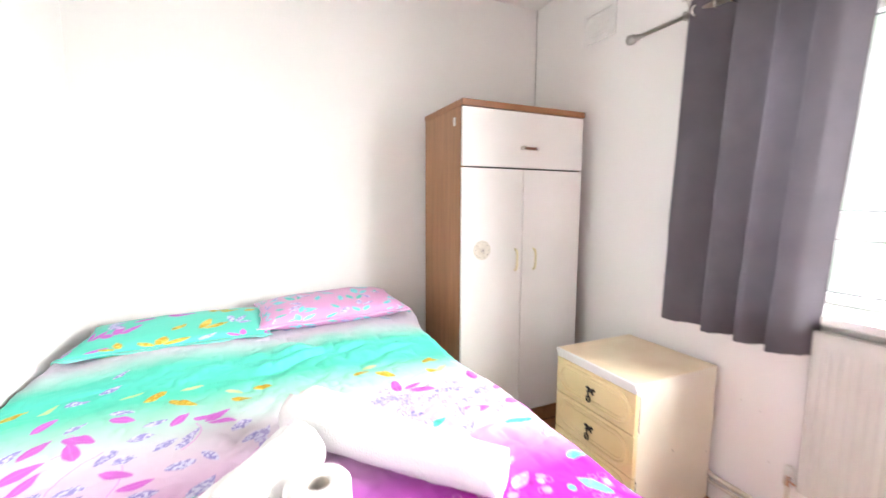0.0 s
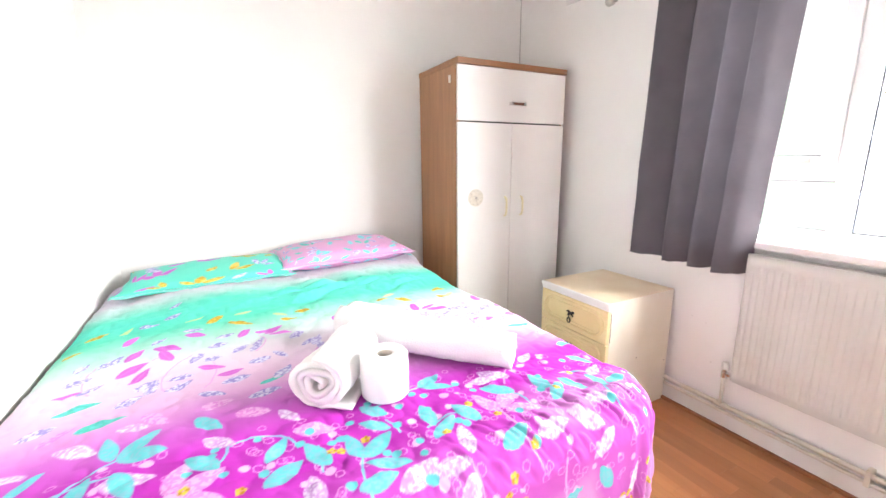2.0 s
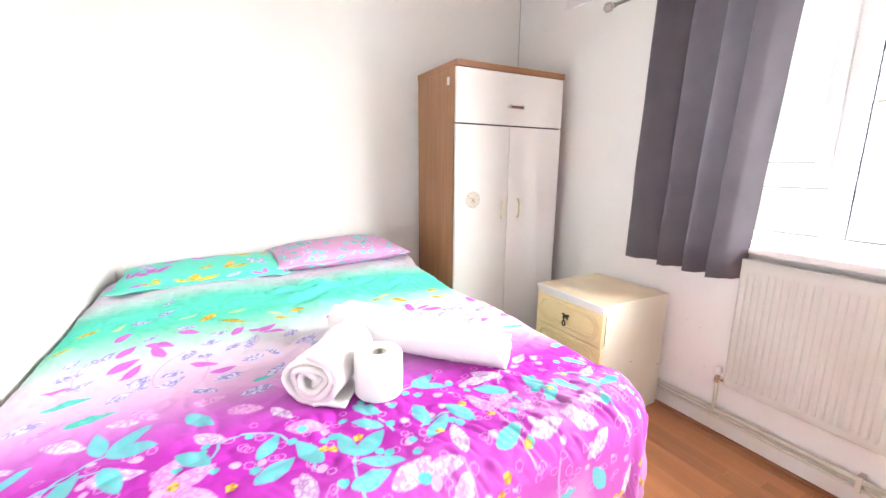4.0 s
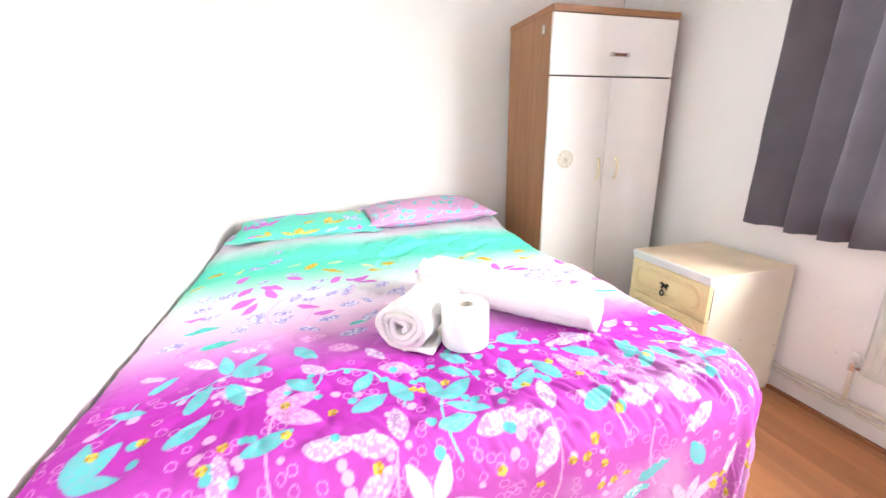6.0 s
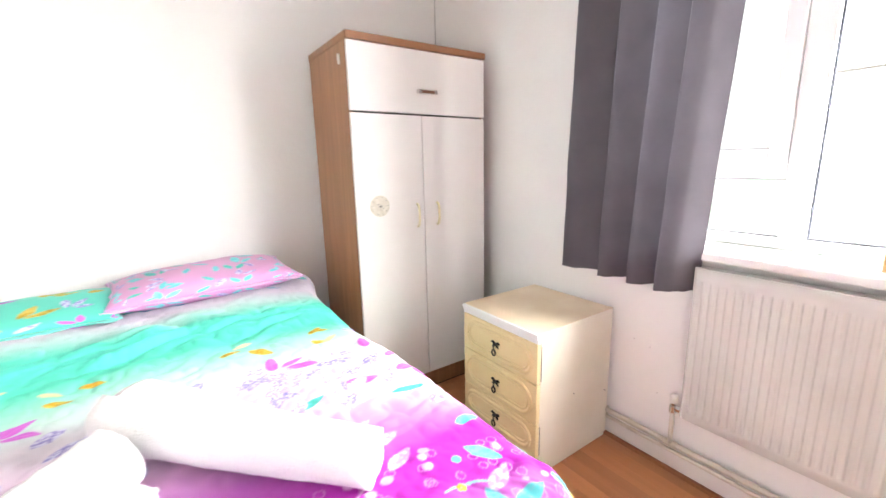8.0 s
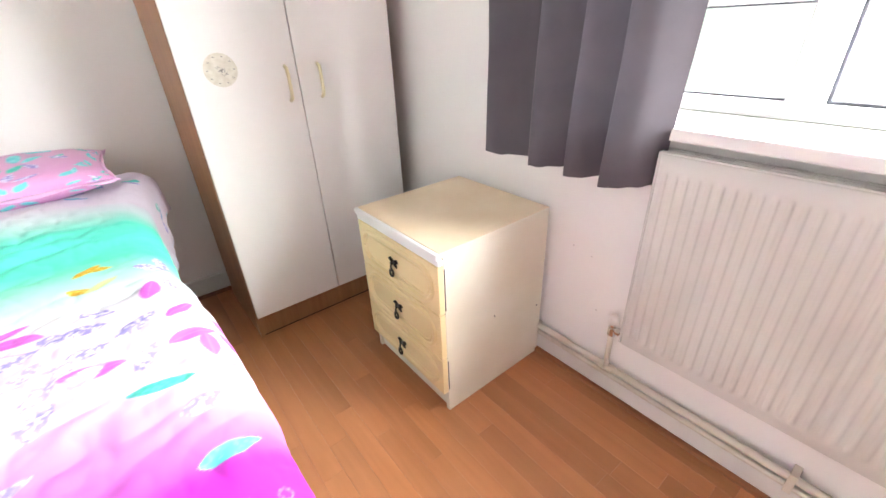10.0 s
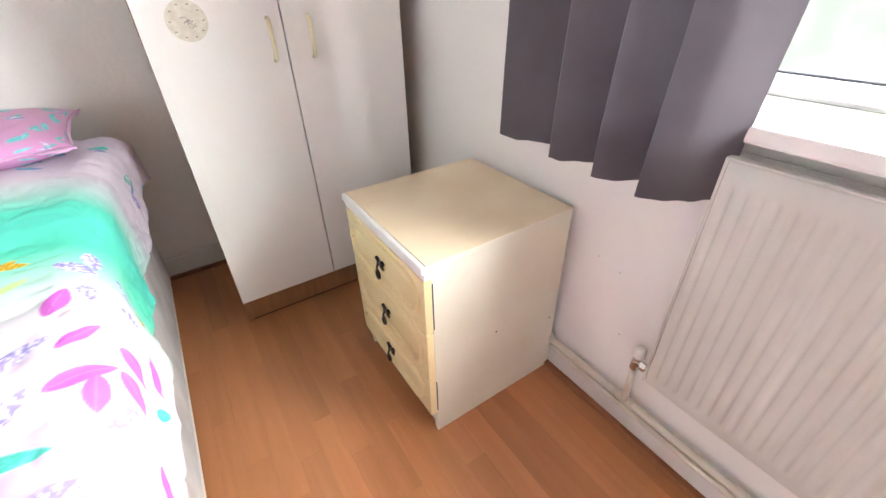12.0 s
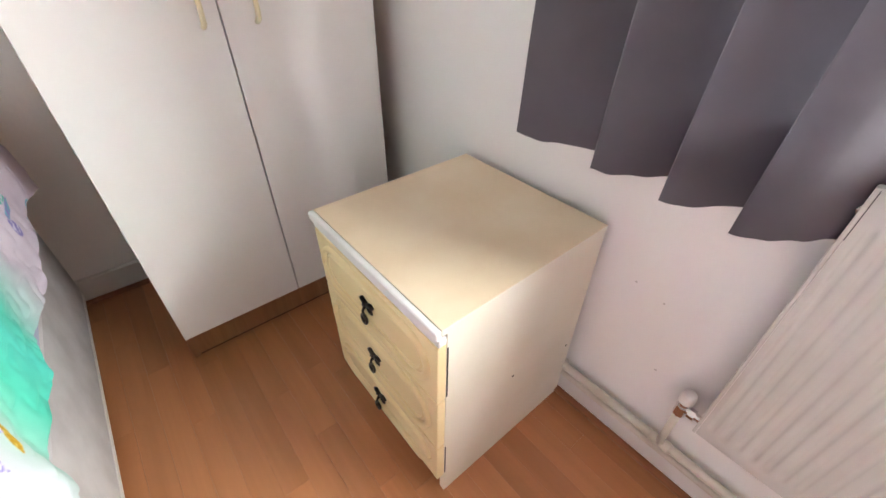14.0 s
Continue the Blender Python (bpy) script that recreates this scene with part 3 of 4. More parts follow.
def bedside_chest():
    x0, x1, y0, y1, H = 2.450, 2.910, 1.545, 2.005, 0.627
    xf = 2.430
    root = thing("bedside_chest", (x0, y0, 0), "ivory bedside chest with three yellow-cream moulded drawers", "chest of drawers")
    part("side_panel", box((x0, y0, 0), (x1, y0 + 0.016, H - 0.017), 0.0012), M_STAND, root)
    part("side_panel", box((x0, y1 - 0.016, 0), (x1, y1, H - 0.017), 0.0012), M_STAND, root)
    part("back_panel", box((x1 - 0.005, y0 + 0.016, 0.02), (x1, y1 - 0.016, H - 0.017)), M_STAND, root)
    part("top_board", box((x0 - 0.012, y0 - 0.001, H - 0.0165), (x1, y1 + 0.001, H - 0.0012), 0.002), M_STAND, root)
    part("top_laminate", box((x0 - 0.012, y0 - 0.0006, H - 0.0012), (x1 - 0.0005, y1 + 0.0006, H), 0.0005), M_STANDTOP, root, "aged cream laminate top")
    lip = box((xf - 0.006, y0 - 0.002, H - 0.022), (x0 - 0.0125, y1 + 0.002, H - 0.0005), 0.006, 3)
    box((xf + 0.001, y0 - 0.001, H - 0.042), (x0 - 0.001, y1 + 0.001, H - 0.023), 0.004, 3, bm=lip)
    part("front_moulding", lip, M_WHITE, root, "stepped white front moulding")
    part("plinth", box((x0 + 0.012, y0 + 0.016, 0.0), (x0 + 0.026, y1 - 0.016, 0.085)), M_STAND, root)
    # near-black sheet added so the gaps between drawers look shaded
    part("inner_shade_board", box((x0 + 0.004, y0 + 0.017, 0.086), (x0 + 0.008, y1 - 0.017, H - 0.018)), M_DARK, root)
    for za, zb, gap in ((0.416, 0.583, 0.004), (0.238, 0.411, 0.0), (0.088, 0.233, 0.002)):
        d = part("drawer", box((xf, y0 + 0.001, za), (x0 - 0.003 + 0.004, y1 - 0.003, zb), 0.004), M_DRAWER, root, "moulded yellow-cream drawer front")
        w = (zb - za)
        pts = [(xf, a, b) for a, b in stadium(y0 + 0.03, y1 - 0.03, za + 0.024, zb - 0.022, w * 0.36)]
        part("oval_moulding", tube(pts, 0.0085, 8, closed=True), M_DRAWER, d, smooth=True)
        pts2 = [(xf, a, b) for a, b in stadium(y0 + 0.048, y1 - 0.048, za + 0.042, zb - 0.040, w * 0.24)]
        part("inner_moulding", tube(pts2, 0.0045, 6, closed=True), M_DRAWER, d, smooth=True)
        yc, zc = 1.781, (za + zb) / 2 - 0.018
        h = box((xf - 0.005, yc - 0.015, zc + 0.016), (xf, yc + 0.015, zc + 0.030), 0.003)
        for s in (-1, 1):
            tube([(xf - 0.003, yc + s * 0.004, zc + 0.024), (xf - 0.004, yc + s * 0.018, zc + 0.032), (xf - 0.003, yc + s * 0.026, zc + 0.026)], [0.006, 0.005, 0.003], 8, bm=h)
            tube([(xf - 0.003, yc + s * 0.004, zc + 0.02), (xf - 0.004, yc + s * 0.015, zc + 0.012), (xf - 0.003, yc + s * 0.020, zc + 0.006)], [0.005, 0.004, 0.002], 8, bm=h)
        hp = part("handle", h, M_IRON, d, "blackened iron drop handle", True)
        drop = tube([(xf - 0.008, yc, zc + 0.02), (xf - 0.014, yc, zc + 0.012), (xf - 0.013, yc, zc - 0.003)], [0.004, 0.003, 0.003], 8)
        ring = [(xf - 0.013, yc + 0.010 * math.cos(a), zc - 0.014 + 0.013 * math.sin(a)) for a in [i * math.tau / 16 for i in range(16)]]
        tube(ring, 0.0035, 8, bm=drop, closed=True)
        part("handle_drop", drop, M_IRON, d, "blackened iron ring pull", True)
    for za, zb in ((0.425, 0.572), (0.10, 0.225)):
        part("drawer_gap", box((x0 + 0.0005, y0 - 0.0007, za), (x0 + 0.0035, y0 + 0.001, zb)), M_DARK, root, "dark gap beside the drawer")
    for x, z in ((2.66, 0.30), (2.885, 0.235)):
        part("screw_hole", tube([(x, y0 - 0.0012, z), (x, y0 + 0.0005, z)], 0.0028, 8), M_DARK, root)
    return root


bedside_chest()


# ---- bed ----
def paint_leaf(C, X, Y, cx, cy, ang, length, width, color, lace=None, vein=None, seed=0):
    """Prints one pointed leaf that starts at (cx, cy)."""
    ca, sa = math.cos(ang), math.sin(ang)
    sel = (np.abs(X - cx) < length * 1.1) & (np.abs(Y - cy) < length * 1.1)
    if not sel.any():
        return
    dx, dy = X[sel] - cx, Y[sel] - cy
    u, w = (dx * ca + dy * sa) / length, (-dx * sa + dy * ca)
    uu = np.clip(u, 0, 1)
    half = width * 0.5 * (np.sin(np.pi * uu ** 0.85)) ** 0.75
    a = np.clip((half - np.abs(w)) / 0.0025 + 0.5, 0, 1) * ((u > 0) & (u < 1))
    col = np.broadcast_to(np.array(color), (a.size, 3)).copy()
    if lace is not None:
        n = vnoise(X[sel] + seed, Y[sel], 190, seed % 50) + 0.5 * vnoise(X[sel], Y[sel] + seed, 290, 3)
        k = 0.8 * np.clip(n * 1.8 + 0.35, 0, 1)[:, None]
        col = col * (1 - k) + np.array(lace) * k
    if vein is not None:
        k = np.clip(1 - np.abs(w) / 0.0022, 0, 1)[:, None] * 0.6
        col = col * (1 - k) + np.array(vein) * k
    C[sel] = C[sel] * (1 - a[:, None]) + col * a[:, None]


def paint_stem(C, X, Y, pts, color, width=0.0035):
    for (ax, ay), (bx, by) in zip(pts, pts[1:]):
        sel = (X > min(ax, bx) - 0.01) & (X < max(ax, bx) + 0.01) & (Y > min(ay, by) - 0.01) & (Y < max(ay, by) + 0.01)
        if not sel.any():
            continue
        d = np.array([bx - ax, by - ay])
        t = np.clip(((X[sel] - ax) * d[0] + (Y[sel] - ay) * d[1]) / (d @ d), 0, 1)
        dist = np.hypot(X[sel] - ax - t * d[0], Y[sel] - ay - t * d[1])
        a = np.clip((width * 0.5 - dist) / 0.002 + 0.6, 0, 1)[:, None]
        C[sel] = C[sel] * (1 - a) + np.array(color) * a


def paint_dot(C, X, Y, cx, cy, r, color, ring=0.0):
    sel = (np.abs(X - cx) < r * 1.6) & (np.abs(Y - cy) < r * 1.6)
    if not sel.any():
        return
    d = np.hypot(X[sel] - cx, Y[sel] - cy)
    a = np.clip((ring - np.abs(d - r)) / 0.0015 + 0.5, 0, 1) if ring else np.clip((r - d) / 0.002 + 0.5, 0, 1)
    C[sel] = C[sel] * (1 - a[:, None]) + np.array(color) * a[:, None]


AQUA, TEAL, MAG = (0.15, 0.60, 0.62), (0.12, 0.64, 0.53), (0.58, 0.15, 0.57)
PALE, ROSE, OCHRE, LILAC, LACE = (0.80, 0.70, 0.78), (0.68, 0.28, 0.64), (0.52, 0.31, 0.02), (0.32, 0.28, 0.58), (0.76, 0.75, 0.86)
YELLOW, GREEN, PINKW = (0.74, 0.60, 0.08), (0.09, 0.52, 0.42), (0.80, 0.50, 0.76)


def sprig(C, X, Y, cx, cy, ang, n, length, color, lace=None, stem=None, spread=0.85, seed=0, vein=None):
    """A twig: n leaves fanned at its tip and, where it has a stem, more leaves set along it."""
    r = random.Random(seed * 13 + 5)

    def leaf(x, y, a, l):
        paint_leaf(C, X, Y, x + 0.014 * math.cos(a), y + 0.014 * math.sin(a), a, l, l * r.uniform(0.33, 0.42), color, lace, vein, seed + r.randrange(40))

    for k in range(n):
        leaf(cx, cy, ang + spread * (k - (n - 1) / 2), length * r.uniform(0.8, 1.1))
    if stem is not None:
        pts, a, px, py = [], ang + math.pi, cx, cy
        turn = r.choice((-1, 1)) * r.uniform(0.06, 0.16)
        for k in range(10):
            pts.append((px, py))
            if k in (4, 7):
                leaf(px, py, a + math.pi + r.choice((-1, 1)) * r.uniform(0.9, 1.3), length * r.uniform(0.7, 1.0))
            px, py, a = px + 0.02 * math.cos(a), py + 0.02 * math.sin(a), a + turn
        paint_stem(C, X, Y, pts, stem, 0.003)


def gradient(y, stops):
    ys = [s[0] for s in stops]
    return np.stack([np.interp(y, ys, [s[1][i] for s in stops]) for i in range(3)], -1)


def duvet_print(X, Y):
    yy = Y + 0.02 * vnoise(X, Y, 2.2, 21) - 0.02 * (X - 1.1)
    C = gradient(yy, [(0.45, (0.56, 0.20, 0.58)), (0.80, (0.56, 0.12, 0.53)), (1.02, (0.50, 0.038, 0.46)), (1.17, (0.50, 0.042, 0.46)), (1.29, (0.56, 0.17, 0.56)),
                     (1.42, (0.70, 0.44, 0.66)), (1.55, (0.70, 0.55, 0.68)), (1.68, (0.68, 0.65, 0.70)), (1.80, (0.44, 0.70, 0.60)), (1.95, (0.11, 0.60, 0.44)),
                     (2.08, TEAL), (2.15, (0.12, 0.61, 0.47)), (2.27, (0.52, 0.67, 0.66)), (2.36, (0.68, 0.62, 0.70)), (2.7, (0.66, 0.59, 0.70))])
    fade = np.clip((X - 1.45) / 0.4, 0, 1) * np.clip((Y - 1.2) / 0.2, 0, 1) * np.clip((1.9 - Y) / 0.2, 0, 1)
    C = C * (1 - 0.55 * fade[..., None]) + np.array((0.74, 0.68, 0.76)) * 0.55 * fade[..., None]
    r = random.Random(11)
    # rings and dots, thickening towards the foot
    for k in range(1100):
        y = 1.22 - 0.85 * r.random() ** 0.8
        x = r.uniform(0.3, 2.3)
        if r.random() < 0.25 and y > 1.12:
            continue
        paint_dot(C, X, Y, x, y, r.uniform(0.007, 0.010), (0.74, 0.34, 0.70), ring=0.0011)
    for k in range(240):
        y = 1.2 - 0.75 * r.random()
        paint_dot(C, X, Y, r.uniform(0.3, 2.3), y, r.uniform(0.006, 0.012), PINKW)
    # bleached patches near the hem corner
    k = np.clip((vnoise(X, Y, 7, 31) + 0.5 * vnoise(X, Y, 16, 9)) * 2.0 - 0.1, 0, 1) * np.clip((1.12 - Y) / 0.25, 0, 1) * np.clip((X - 1.15) / 0.35, 0, 1)
    C = C * (1 - 0.5 * k[..., None]) + np.array((0.74, 0.52, 0.74)) * 0.5 * k[..., None]
    # head: lilac and green leaves on pale ground
    for i in range(34):
        x = 0.42 + i * 0.052
        paint_leaf(C, X, Y, x, 2.47 + r.uniform(-0.03, 0.12), r.uniform(-0.6, 3.6), 0.06, 0.026, r.choice((LILAC, GREEN, LILAC)), LACE if i % 2 else AQUA, None, i)
    # leaves by kind: start x, start y, direction in degrees, length in millimetres
    def leaves(rows, color, lace=None, vein=None, width=0.40):
        for n, (x, y, a, l) in enumerate(rows):
            l = min(max(l * 1.08, 60), 95) / 1000
            paint_leaf(C, X, Y, x, y, radians(a), l, l * width * (0.9 + 0.2 * ((n * 7) % 5) / 4), color, lace, vein, n * 3 + len(rows))

    def stems(curves, color, width=0.004):
        for x, y, a, turn, n in curves:
            pts, d = [], radians(a)
            for k in range(n):
                pts.append((x, y))
                x, y, d = x + 0.02 * math.cos(d), y + 0.02 * math.sin(d), d + turn
            paint_stem(C, X, Y, pts, color, width)

    stems(((0.65, 1.80, -30, -0.32, 8), (0.71, 1.48, 110, -0.12, 12), (0.95, 1.74, -60, -0.22, 8), (1.10, 1.53, -120, 0.10, 12), (0.52, 1.72, -110, 0.12, 10), (0.80, 1.45, 60, 0.12, 9), (1.55, 1.72, -80, 0.2, 7), (1.84, 1.66, -20, -0.2, 7), (1.80, 1.70, 20, 0.1, 6)), (0.70, 0.38, 0.68), 0.003)
    leaves(((0.44, 1.96, 57, 79), (0.41, 1.84, 47, 55), (0.79, 1.92, 39, 65), (0.86, 1.90, -30, 85), (1.03, 1.84, -8, 55), (1.09, 1.90, -10, 50), (1.41, 1.87, 14, 55), (1.49, 1.87, -40, 74), (1.69, 1.91, -2, 58), (1.67, 1.83, -28, 55), (1.68, 1.89, 38, 60), (1.95, 1.84, -40, 60)), OCHRE, (0.72, 0.55, 0.12))
    leaves(((0.88, 1.96, 14, 62), (1.01, 1.91, -28, 55), (0.53, 1.97, 59, 55), (1.45, 1.91, 10, 55), (1.70, 1.80, 40, 70), (0.72, 1.97, 20, 60)), (0.58, 0.70, 0.34), None, None, 0.3)
    leaves(((0.56, 1.85, 66, 74), (0.59, 1.71, 67, 82), (0.65, 1.78, -32, 93), (0.71, 1.66, 114, 85), (0.58, 1.63, 36, 82), (0.62, 1.57, 61, 75), (0.73, 1.84, -19, 64), (0.89, 1.74, 57, 61), (0.94, 1.76, 20, 45), (0.97, 1.74, 37, 71), (0.98, 1.73, -20, 71), (0.78, 1.58, -25, 73)), MAG, None, (0.72, 0.30, 0.70))
    leaves(((0.83, 1.50, 17, 65), (0.46, 1.58, 10, 60), (1.10, 1.53, 9, 55), (1.20, 1.74, 58, 55), (1.53, 1.78, -93, 75), (1.55, 1.72, 19, 64), (1.56, 1.70, -19, 80), (1.80, 1.69, 79, 81), (1.82, 1.59, 47, 70), (1.90, 1.60, -50, 80), (1.90, 1.54, -60, 80), (1.81, 1.51, 22, 85), (1.87, 1.52, -90, 70), (1.66, 1.51, -5, 85), (1.97, 1.66, -50, 85), (1.98, 1.40, -70, 85), (2.02, 1.25, 100, 80)), MAG, None, (0.72, 0.30, 0.70))
    leaves(((0.49, 1.47, 17, 93), (0.56, 1.36, 18, 91), (0.93, 1.40, 12, 59), (1.74, 1.41, -6, 90), (1.52, 1.46, 20, 75), (2.0, 1.52, 40, 80)), GREEN, AQUA, None, 0.33)
    leaves(((0.46, 1.64, 26, 66), (0.47, 1.72, 70, 58), (0.51, 1.57, 36, 60), (0.53, 1.70, 57, 78), (0.61, 1.45, 41, 66), (0.67, 1.49, 81, 74), (0.58, 2.00, -1, 58), (0.65, 2.04, 28, 55), (0.76, 1.62, 66, 66), (0.79, 1.61, 21, 55), (0.71, 1.54, 1, 60), (0.71, 1.48, 27, 65), (0.87, 1.64, 45, 59), (0.92, 1.62, 56, 55), (0.91, 1.54, 15, 60), (0.98, 1.59, -48, 55), (0.82, 1.77, 9, 50), (0.84, 1.46, 10, 70), (0.79, 1.41, -23, 63), (0.90, 1.34, 7, 75), (0.97, 1.41, 56, 80), (1.07, 1.59, 48, 67), (0.45, 1.40, 13, 65)), LILAC, LACE, None, 0.47)
    leaves(((0.64, 1.81, 49, 50), (0.72, 1.88, -16, 62), (0.80, 1.71, 8, 50), (0.93, 1.66, 58, 55), (1.04, 1.66, 40, 60), (0.66, 2.14, 52, 50), (0.64, 1.52, 54, 49), (1.42, 1.66, 26, 53), (1.45, 1.72, 26, 55), (1.63, 1.66, -30, 60), (1.58, 1.60, 30, 60), (1.32, 1.70, 50, 55), (1.48, 1.56, -20, 70)), LILAC, LACE, None, 0.47)
    leaves(((1.79, 1.88, -30, 79), (1.84, 1.93, -77, 66), (1.90, 1.88, -40, 60), (1.90, 1.82, 0, 55), (1.84, 1.79, -76, 54), (1.90, 1.74, 0, 55), (1.69, 1.71, -30, 60), (1.66, 1.65, -10, 70), (1.74, 1.58, 35, 80), (1.66, 1.55, 20, 70), (1.76, 1.46, 63, 70), (1.88, 1.42, 45, 60), (1.62, 1.40, 60, 70), (2.0, 1.34, -60, 70), (1.80, 1.32, 20, 70)), LILAC, LACE, None, 0.47)
    for i in range(13):
        x, y, a, l = r.uniform(1.0, 1.68), r.uniform(1.30, 1.72), r.uniform(0, 70), r.uniform(60, 80)
        leaves(((x, y, a, l), (x + 0.03, y - 0.06, a + r.uniform(-20, 40), l)), (0.40, 0.34, 0.62), LACE, None, 0.42)
    stems(((0.66, 1.22, -135, 0.0, 7), (0.56, 1.15, 10, -0.08, 8), (0.84, 1.19, -60, -0.3, 6), (0.86, 1.15, 25, -0.25, 9), (1.02, 1.08, -95, 0.0, 5), (1.09, 1.00, -110, 0.12, 8), (1.29, 1.18, -160, -0.05, 8), (1.17, 1.09, -60, -0.3, 4), (1.36, 1.03, 170, 0.1, 7), (1.49, 1.05, -60, -0.3, 5), (1.72, 0.98, -110, 0.1, 9), (0.46, 1.08, 60, 0.1, 6), (1.66, 1.06, 10, -0.2, 7)), (0.24, 0.66, 0.74))
    stems(((0.77, 1.04, -100, 0.05, 10), (1.42, 1.00, -95, 0.05, 9), (1.58, 1.17, -150, 0.1, 7), (1.50, 0.84, -100, 0.1, 9), (0.98, 0.90, -100, 0.05, 9), (1.28, 0.90, -80, -0.05, 10)), (0.76, 0.44, 0.72))
    leaves(((0.68, 1.37, -46, 75), (0.80, 1.32, 21, 72), (0.87, 1.27, -13, 72), (0.50, 1.35, 36, 65), (0.98, 1.15, -20, 84), (0.76, 1.05, 75, 90), (0.77, 1.04, 31, 92), (0.77, 1.03, -22, 85), (1.42, 1.00, 110, 80), (1.43, 1.00, 50, 88), (1.43, 0.99, -12, 85)), ROSE, PINKW, None, 0.46)
    leaves(((0.54, 1.31, -30, 87), (0.64, 1.33, -13, 60), (0.65, 1.13, -8, 85), (0.46, 1.27, -18, 60), (0.81, 1.20, -40, 70), (0.96, 1.24, -55, 65), (1.46, 1.17, -45, 85), (1.61, 1.17, 30, 65), (1.42, 1.14, -12, 92), (0.82, 0.93, -5, 90), (0.70, 0.87, 100, 85), (0.98, 0.90, 160, 92), (0.99, 0.91, 90, 80), (0.90, 0.83, 31, 85), (1.13, 0.90, 17, 88), (1.28, 0.90, 175, 85), (1.29, 0.91, 80, 80), (1.28, 0.88, -120, 85), (1.45, 0.90, 5, 92), (1.63, 0.87, 144, 92), (1.58, 0.81, 35, 85), (1.73, 1.02, 30, 75), (1.63, 0.94, -12, 75)), (0.60, 0.36, 0.66), (0.80, 0.76, 0.86), None, 0.42)
    leaves(((0.65, 1.22, 104, 80), (0.66, 1.22, 45, 87), (0.66, 1.22, -13, 83), (0.79, 1.29, -50, 79), (0.84, 1.09, 132, 83), (0.92, 1.07, 56, 75), (1.03, 1.01, 112, 86), (0.91, 1.00, 36, 85), (1.09, 1.00, 97, 78), (1.09, 1.00, 33, 85), (1.09, 0.98, -20, 85), (1.06, 0.92, 9, 75), (1.18, 1.11, 129, 71), (1.17, 1.06, 140, 70), (1.29, 1.18, 25, 75), (1.29, 1.18, -22, 90), (1.26, 1.02, 90, 78), (1.36, 0.99, 114, 80), (1.24, 0.98, 34, 80)), AQUA, (0.26, 0.52, 0.60), None, 0.43)
    leaves(((1.50, 1.05, 142, 85), (1.36, 0.90, 20, 80), (1.58, 1.01, 95, 76), (1.56, 0.97, 40, 77), (1.67, 0.97, 116, 76), (1.72, 0.95, 85, 80), (1.74, 0.97, 10, 75), (1.81, 1.08, 123, 76), (0.50, 1.20, 43, 60), (0.46, 1.14, -13, 60), (0.46, 0.97, 93, 92), (0.46, 0.97, 57, 92), (0.46, 0.97, -6, 75), (0.59, 1.00, 52, 90), (0.60, 1.09, 69, 80), (0.67, 1.16, -67, 85), (0.72, 0.94, 25, 88), (1.60, 0.78, -53, 75), (1.48, 0.71, 33, 75), (1.86, 1.00, -40, 75), (1.80, 1.22, 10, 75)), AQUA, (0.26, 0.52, 0.60), None, 0.43)
    for k in range(60):
        paint_dot(C, X, Y, r.uniform(0.42, 1.95), r.uniform(0.86, 1.18), r.uniform(0.008, 0.011), AQUA)
    # pale leaves over the hanging foot and corner
    for i in range(26):
        x, y = r.uniform(0.35, 2.2), 0.80 - 0.34 * r.random()
        sprig(C, X, Y, x, y, r.uniform(0, 6.28), r.choice((1, 2, 3)), r.uniform(0.075, 0.095), r.choice(((0.78, 0.66, 0.80), (0.82, 0.78, 0.84), AQUA)), r.choice((LACE, PINKW)), None, 0.8, i + 90)
    for i in range(120):
        x, y = r.uniform(0.4, 2.2), 1.06 - 0.6 * r.random()
        for k in range(5):
            paint_dot(C, X, Y, x + 0.006 * math.cos(k * 1.26), y + 0.006 * math.sin(k * 1.26), 0.0045, (YELLOW, OCHRE)[(i + k) % 3 == 0])
    # print colours darkened towards the foot to offset the strong window light there
    foot_dim = np.interp(Y, [1.05, 1.5], [0.66, 1.0])[..., None]
    return 0.95 * foot_dim * C ** 1.1


def bed():
    root = thing("bed", (1.1, 1.9, 0), "double divan bed with a grey worn fabric base", "bed")
    b = box((0.40, 0.96, 0.05), (1.836, 2.895, 0.365), 0.02, 3)
    part("divan_base", b, M_DIVAN, root, "worn pale grey fabric divan base")
    part("mattress", box((0.395, 0.945, 0.368), (1.842, 2.90, 0.600), 0.045, 5), M_SHEET, root, "mattress in a slate blue fitted sheet", True)
    for x, y in ((0.46, 1.03), (1.77, 1.03), (0.46, 2.82), (1.77, 2.82)):
        part("foot", tube([(x, y, 0), (x, y, 0.052)], 0.025, 12), M_DARK, root)
    part("hem_tape", box((1.8362, 0.99, 0.062), (1.8385, 2.86, 0.078)), M_GLOSS, root)
    return root


bed()


